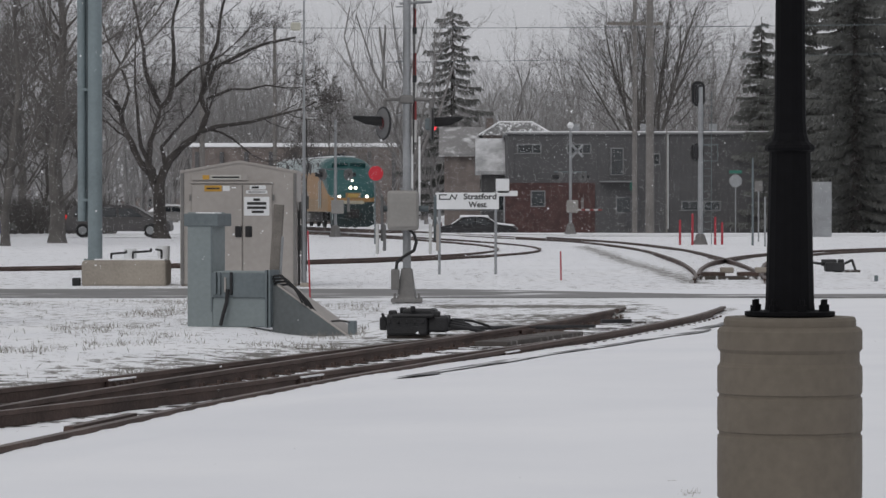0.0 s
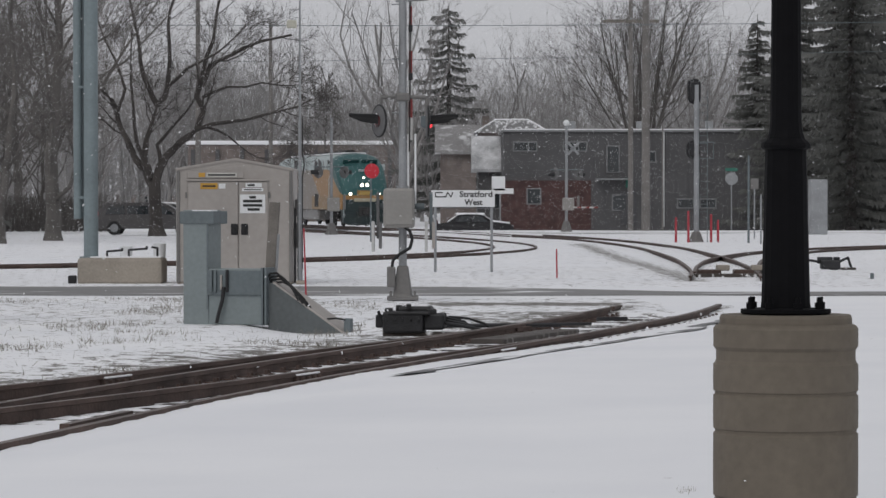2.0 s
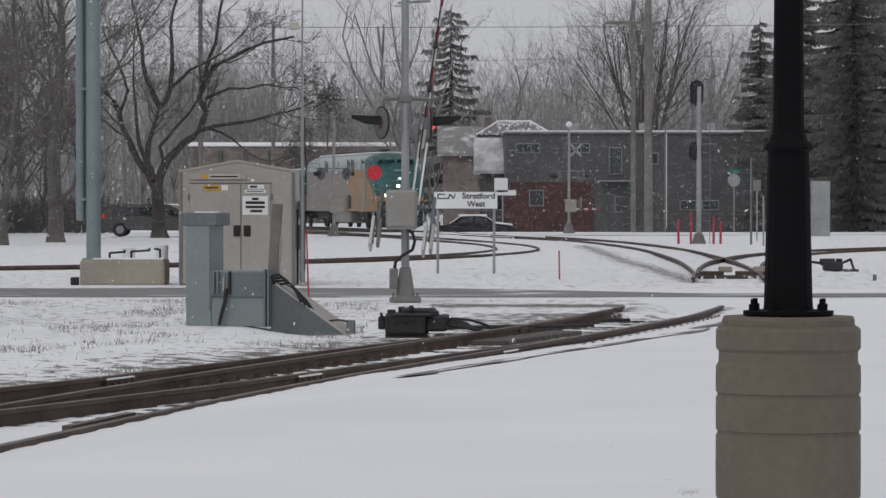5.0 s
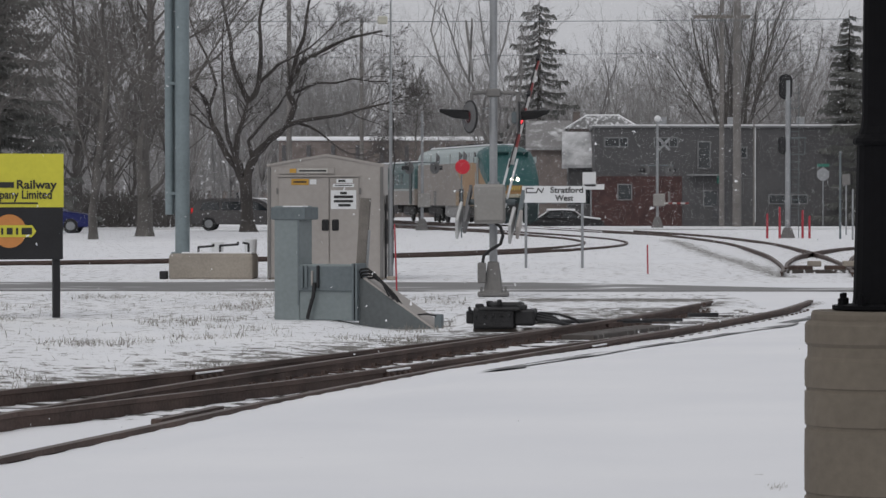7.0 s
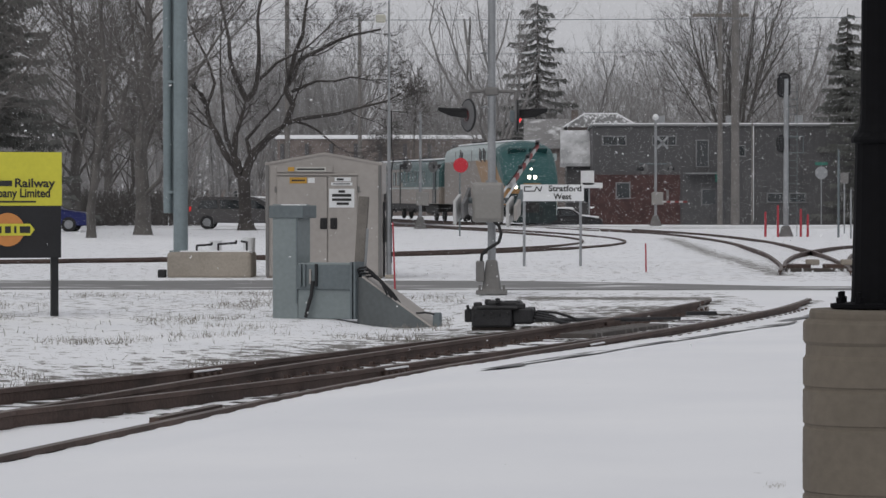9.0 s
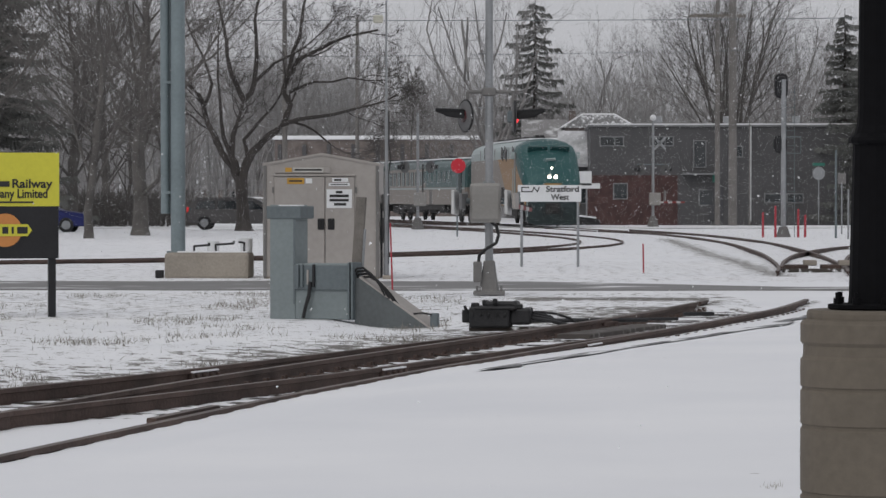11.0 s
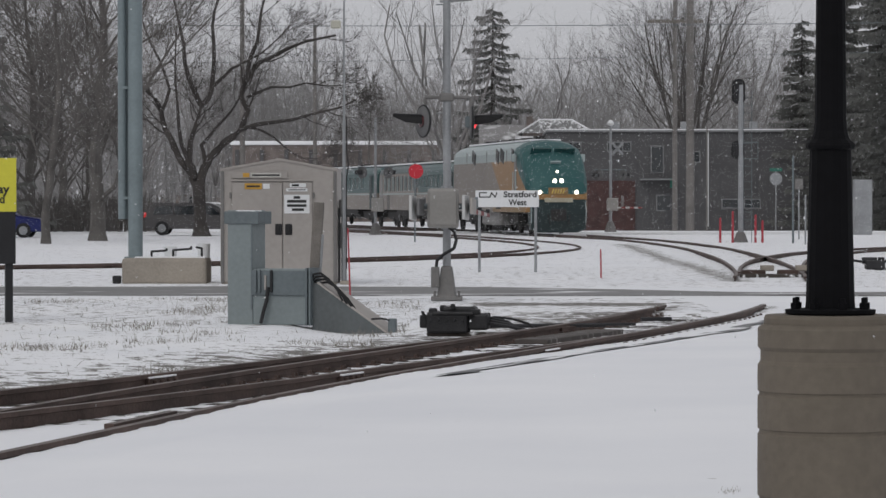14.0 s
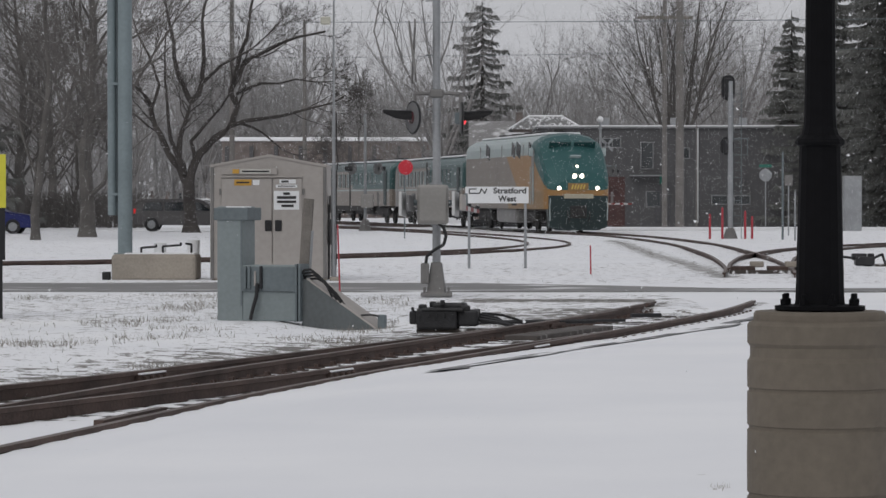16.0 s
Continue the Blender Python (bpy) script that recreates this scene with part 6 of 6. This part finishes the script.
def locomotive():
    t = thing("locomotive", 0, 100, RAIL_TOP, "teal, yellow and grey diesel passenger locomotive with lit headlights", "locomotive")
    st = [(0.0, 1.18, 2.35, 0.95), (-0.12, 1.36, 2.70, 0.98), (-0.5, 1.46, 3.10, 1.0), (-1.1, 1.50, 3.62, 1.0), (-1.7, 1.52, 4.08, 1.0), (-2.2, 1.52, 4.32, 1.0), (-2.8, 1.52, 4.42, 1.0)]
    st += [(-3.6 - 1.45 * k, 1.52, 4.42, 1.0) for k in range(13)]
    part("body", shell(st, 1.0, 0.62), M_LOCO, t)
    part("roof_snow", box(None, (0, -12.0, 4.40), (1.5, 17.6, 0.09), 0.03), M_SNOW, t, "thin snow on the roof")
    for k in range(4):
        part("roof_fan", turned(None, ((0.55, 4.40), (0.6, 4.46), (0.58, 4.55), (0.2, 4.57)), 20, (0, -6.5 - 3.4 * k, 0)), M_UNDER, t)
    part("horn", box(None, (0.2, -3.6, 4.52), (0.5, 0.7, 0.16), 0.04), M_UNDER, t)
    # windshield on the sloping nose
    for sx in (-1, 1):
        bm = box(None, (sx * 0.56, -1.42, 3.78), (0.98, 0.06, 0.52), 0.02, (-37, 0, 0))
        part("windshield", bm, M_GLASSTEAL, t, "dark tinted windshield pane")
    part("number_bar", box(None, (0, -0.66, 3.33), (0.5, 0.05, 0.16), 0.01, (-48, 0, 0)), M_PALE, t)
    for x, z, y, r, m in ((-0.16, 2.46, 0.0, 0.098, M_HEAD), (0.16, 2.46, 0.0, 0.098, M_HEAD), (0, 2.90, -0.26, 0.06, M_HEAD), (-0.86, 1.93, 0.02, 0.088, M_HEAD), (0.86, 1.93, 0.02, 0.088, M_HEAD)):
        bm = turned(None, ((r * 1.25, -0.10), (r * 1.25, 0.0), (r, 0.01)), 16)
        bmesh.ops.transform(bm, verts=bm.verts, matrix=Matrix.Translation((x, y, z)) @ pose(0, 0, 0, -90))
        h = part("headlight", bm, M_TEALDK, t)
        bm = turned(None, ((r, 0.0), (r * 0.8, 0.03), (0.02, 0.045)), 16)
        bmesh.ops.transform(bm, verts=bm.verts, matrix=Matrix.Translation((x, y + 0.012, z)) @ pose(0, 0, 0, -90))
        part("lens", bm, m, h, "bright headlight lens")
    part("emblem_panel", box(None, (0, 0.0, 1.97), (0.92, 0.03, 0.36), 0.01), M_EMBLEM, t, "dull yellow panel behind the emblem")
    for k, lean in enumerate((-20, -20, -20, -20, -20)):
        part("emblem_bar", box(None, (-0.26 + 0.13 * k, 0.022, 1.98), (0.05, 0.03, 0.22), 0.006, (0, lean, 0)), M_YELLOWMARK, t, "yellow emblem bar")
    part("front_step", box(None, (0, 0.09, 1.57), (1.32, 0.12, 0.20), 0.02), M_STEP, t, "pale anticlimber bar")
    bm = extrude(None, ((-1.35, 1.0), (1.35, 1.0), (1.28, 0.22), (0.9, 0.07), (-0.9, 0.07), (-1.28, 0.22)), -0.5, 0.06)
    part("pilot", bm, M_TEALDK, t, "dark teal pilot plough")
    part("front_apron", box(None, (0, 0.0, 1.24), (2.66, 0.16, 0.72), 0.04), M_TEALDK, t)
    for sx in (-1, 1):
        part("corner_step", box(None, (sx * 1.12, -0.1, 0.55), (0.4, 0.3, 0.05), 0.01), M_GREYDK, t)
        part("corner_step", box(None, (sx * 1.15, -0.1, 0.28), (0.36, 0.3, 0.05), 0.01), M_GREYDK, t)
        part("handrail", pipe(None, [(sx * 1.28, 0.1, 0.5), (sx * 1.3, 0.12, 1.1), (sx * 1.26, 0.06, 1.5)], 0.022, 6), M_PALE, t)
    part("coupler_pocket", box(None, (0, 0.05, 0.88), (0.75, 0.14, 0.55), 0.04), M_UNDER, t)
    part("coupler", box(None, (0, 0.25, 0.86), (0.35, 0.5, 0.32), 0.06), M_UNDER, t)
    for sx in (-0.5, 0.5):
        part("hose", pipe(None, [(sx, 0.1, 0.9), (sx, 0.22, 0.7), (sx * 0.8, 0.2, 0.45)], 0.03, 6), M_RUBBER, t)
    for sx in (-1, 1):
        for y0, w in ((-3.6, 0.5), (-6.4, 0.95), (-7.7, 0.85), (-14.6, 1.0)):
            part("cab_window", box(None, (sx * 1.505, y0, 3.68), (0.05, w, 0.60), 0.015, (-14, 0, 0)), M_GLASS, t)
        for y0 in (-5.2, -10.8, -16.8):
            part("panel_seam", box(None, (sx * 1.505, y0, 3.65), (0.04, 0.07, 0.62), 0.01), M_SILVER, t)
        part("cab_door", box(None, (sx * 1.525, -2.75, 2.5), (0.03, 0.62, 2.3), 0.01), M_SILVER, t)
        for y0 in (-2.4, -3.1):
            part("grab_rail", rod(None, (sx * 1.58, y0, 1.2), (sx * 1.58, y0, 2.9), 0.02, None, 6), M_PALE, t)
        part("mirror", box(None, (sx * 1.66, -2.5, 3.55), (0.2, 0.06, 0.36), 0.02), M_PALE, t)
        part("access_panel", box(None, (sx * 1.52, -7.4, 1.55), (0.04, 1.2, 0.8), 0.01), M_UNDER, t)
        part("step", box(None, (sx * 1.3, -2.75, 0.7), (0.3, 0.6, 0.5), 0.03), M_UNDER, t)
    part("fuel_tank", box(None, (0, -10.6, 0.72), (2.7, 5.2, 0.75), 0.15), M_SILVER, t)
    part("underframe", box(None, (0, -10.6, 1.0), (2.6, 19.6, 0.16), 0.02), M_UNDER, t)
    bogie(t, -4.3)
    bogie(t, -16.9)
    return t


M_GLASSTEAL = glassy("tinted_windshield", (0.018, 0.06, 0.06), 0.15)
M_EMBLEM = material("dull_yellow_panel", (0.23, 0.135, 0.05), 0.5, 0, 5, 0.15, 0.02)
M_STEP = material("beige_bar_paint", (0.36, 0.33, 0.25), 0.6, 0, 4, 0.15, 0.02)
M_YELLOWMARK = material("yellow_emblem", (0.62, 0.45, 0.10), 0.5, 0, 5, 0.1, 0.02)


def coach():
    t = thing("passenger_coach", 0, 130, RAIL_TOP, "teal and silver passenger coach with snowy roof", "passenger coach")
    st = [(0.0, 1.40, 3.55, 1.0), (-0.1, 1.52, 3.66, 1.0)] + [(-1.6 * k - 0.2, 1.55, 3.68, 1.0) for k in range(1, 16)] + [(-25.4, 1.52, 3.66, 1.0), (-25.5, 1.4, 3.55, 1.0)]
    part("body", shell(st, 1.0, 0.5), M_COACH, t)
    part("roof_snow", box(None, (0, -12.7, 3.66), (1.9, 24.6, 0.10), 0.04), M_SNOW, t, "thin snow on the roof")
    for k in range(3):
        part("roof_vent", box(None, (0, -4 - 8 * k, 3.76), (0.7, 1.2, 0.18), 0.05), M_UNDER, t)
    for sx in (-1, 1):
        for k in range(15):
            if k in (0,):
                continue
            y0 = -3.0 - 1.42 * k
            if y0 > -12.4:
                part("window", box(None, (sx * 1.55, y0, 2.62), (0.03, 1.1, 0.70), 0.012), M_GLASSTEAL, t)
            else:
                part("window", box(None, (sx * 1.55, y0, 2.52), (0.04, 0.98, 0.84), 0.012), M_GLASS, t)
                for dy in (-0.25, 0.25):
                    part("window_bar", box(None, (sx * 1.575, y0 + dy, 2.52), (0.02, 0.08, 0.84)), M_PALE, t)
        part("door", box(None, (sx * 1.555, -1.3, 2.05), (0.03, 0.8, 2.0), 0.01), M_TEALDK, t)
        part("door", box(None, (sx * 1.555, -24.3, 2.05), (0.03, 0.8, 2.0), 0.01), M_SILVER, t)
        part("end_gap", box(None, (sx * 1.56, -12.3, 2.2), (0.03, 0.35, 2.4), 0.01), M_UNDER, t)
        part("skirt", box(None, (sx * 1.42, -12.7, 0.86), (0.1, 13.0, 0.36), 0.02), M_UNDER, t)
        part("stripe", box(None, (sx * 1.553, -12.7, 1.93), (0.012, 25.0, 0.07)), M_PALE, t)
    for k in range(4):
        part("equipment_box", box(None, (0, -7.5 - 3.4 * k, 0.78), (2.5, 2.4, 0.55), 0.06), M_UNDER, t)
    part("gangway", box(None, (0, 0.35, 2.2), (1.1, 0.7, 2.2), 0.08), M_RUBBER, t)
    bogie(t, -3.6, base=2.5, r=0.45)
    bogie(t, -21.9, base=2.5, r=0.45)
    return t


loco = locomotive()
car = coach()
rear_car = copy_thing(car, pose(0, 160 * K, RAIL_TOP))


# ---- falling snow ----
def flakes(seed, count, y0, y1, lo, hi):
    rng = random.Random(seed)
    V, F = [], []
    for k in range(count):
        y = y0 + (y1 - y0) * rng.random() ** 0.7
        y *= K
        x = rng.uniform(-0.26, 0.21) * y / K - rng.uniform(0, 7)
        z = rng.uniform(0.1, 0.14 * y / K + 2.0 + 19)
        r = rng.uniform(lo, hi)
        b = len(V)
        for _ in range(4):
            d = Vector((rng.gauss(0, 1), rng.gauss(0, 1), rng.gauss(0, 1))).normalized() * r
            V.append((x + d.x, y + d.y, z + d.z))
        F += [(b, b + 1, b + 2), (b, b + 2, b + 3), (b, b + 3, b + 1), (b + 1, b + 3, b + 2)]
    me = bpy.data.meshes.new("falling_snow")
    me.from_pydata(V, [], F)
    me.materials.append(M_SNOW)
    return tagged(new("falling_snow", me), "falling snowflakes drifting in the air", "snowfall", kind="stuff")


def far_flakes(seed, count, y0, y1):
    """The thick of the snowfall: small flat flakes far off, which veil the distance."""
    rng = np.random.default_rng(seed)
    y = y0 + (y1 - y0) * rng.random(count)
    x = (rng.random(count) * 0.50 - 0.27) * y - rng.random(count) * 6.4
    z = 0.2 + rng.random(count) * (0.105 * y + 19)
    c = np.stack((x, y * K, z), 1)
    a = rng.normal(size=(count, 3))
    a /= np.linalg.norm(a, axis=1, keepdims=True)
    b = np.cross(a, rng.normal(size=(count, 3)))
    b /= np.linalg.norm(b, axis=1, keepdims=True)
    r = (0.0045 + 0.0055 * rng.random(count))[:, None]
    V = np.stack((c + a * r, c + b * r, c - a * r, c - b * r), 1).reshape(-1, 3)
    F = np.arange(count * 4).reshape(-1, 4)
    me = bpy.data.meshes.new("falling_snow")
    me.from_pydata(V.tolist(), [], F.tolist())
    me.materials.append(M_SNOW)
    return tagged(new("falling_snow", me), "dense fine snowflakes falling in the distance", "snowfall", kind="stuff")


flake_groups = [(far_flakes(4, 200000, 48, 107), 1.05), (flakes(1, 520, 5, 13, 0.004, 0.009), 1.15), (flakes(2, 3600, 12, 45, 0.010, 0.020), 1.1), (flakes(3, 13000, 40, 86, 0.012, 0.026), 1.05)]


# ---- movement ----
def along(s):
    """The place on the main track's centre line s metres from its far end."""
    i = max(0, min(int(s * 2), len(MAIN) - 2))
    return MAIN[i].lerp(MAIN[i + 1], s * 2 - i)


def car_pose(front, length):
    a, b = along(front), along(front - length)
    return pose(a.x, a.y, RAIL_TOP, 0, 0, math.degrees(math.atan2(-(a.x - b.x), a.y - b.y)))


RUN = ((0, 88.45), (1, 90.67), (2, 93.23), (3, 96.13), (4.2, 99.99), (5.5, 104.55), (7, 110.23), (8, 114.22), (9, 118.32), (10.2, 123.32), (11.5, 128.71), (12.5, 132.82), (13.5, 136.86), (14.5, 140.77), (15.2, 143.43), (16, 146.35))
ARM = ((0.0, (0.0, 0.02, 1.0)), (2.4, (0.0, 0.03, 1.0)), (3.2, (0.045, 0.10, 0.99)), (4.3, (0.10, 0.24, 0.96)), (5.3, (0.135, 0.40, 0.90)), (6.0, (0.145, 0.54, 0.83)), (7.0, (0.155, 0.77, 0.62)),
       (8.0, (0.155, 0.91, 0.38)), (9.0, (0.16, 0.96, 0.24)), (10.2, (0.15, 0.99, 0.03)), (11.0, (0.14, 0.99, -0.04)), (16.0, (0.14, 0.99, -0.04)))


def arm_pose(way):
    z = Vector(way).normalized()
    x = Vector((1, 0, 0))
    x = (x - z * x.dot(z)).normalized()
    y = z.cross(x)
    m = Matrix((x, y, z)).transposed().to_4x4()
    return Matrix.Translation((-0.62, 32.8 * K, 1.55)) @ m


def motions():
    walk(loco, [(t, car_pose(s, 18.0)) for t, s in RUN])
    walk(car, [(t, car_pose(s - 21.9, 23.0)) for t, s in RUN])
    walk(rear_car, [(t, car_pose(s - 48.2, 23.0)) for t, s in RUN])
    walk(arm, [(t, arm_pose(w)) for t, w in ARM])
    walk(van, [(t, pose(x, 94.5 * K, 0)) for t, x in ((0.0, -15.45), (1.0, -14.3), (2.0, -13.75), (3.0, -13.62), (5.5, -13.6), (16.0, -13.6))])
    for ob, v in flake_groups:
        walk(ob, [(0.0, pose(0, 0, 0)), (8.0, pose(3.2, 0, -8 * v)), (16.0, pose(6.4, 0, -16 * v))])


motions()
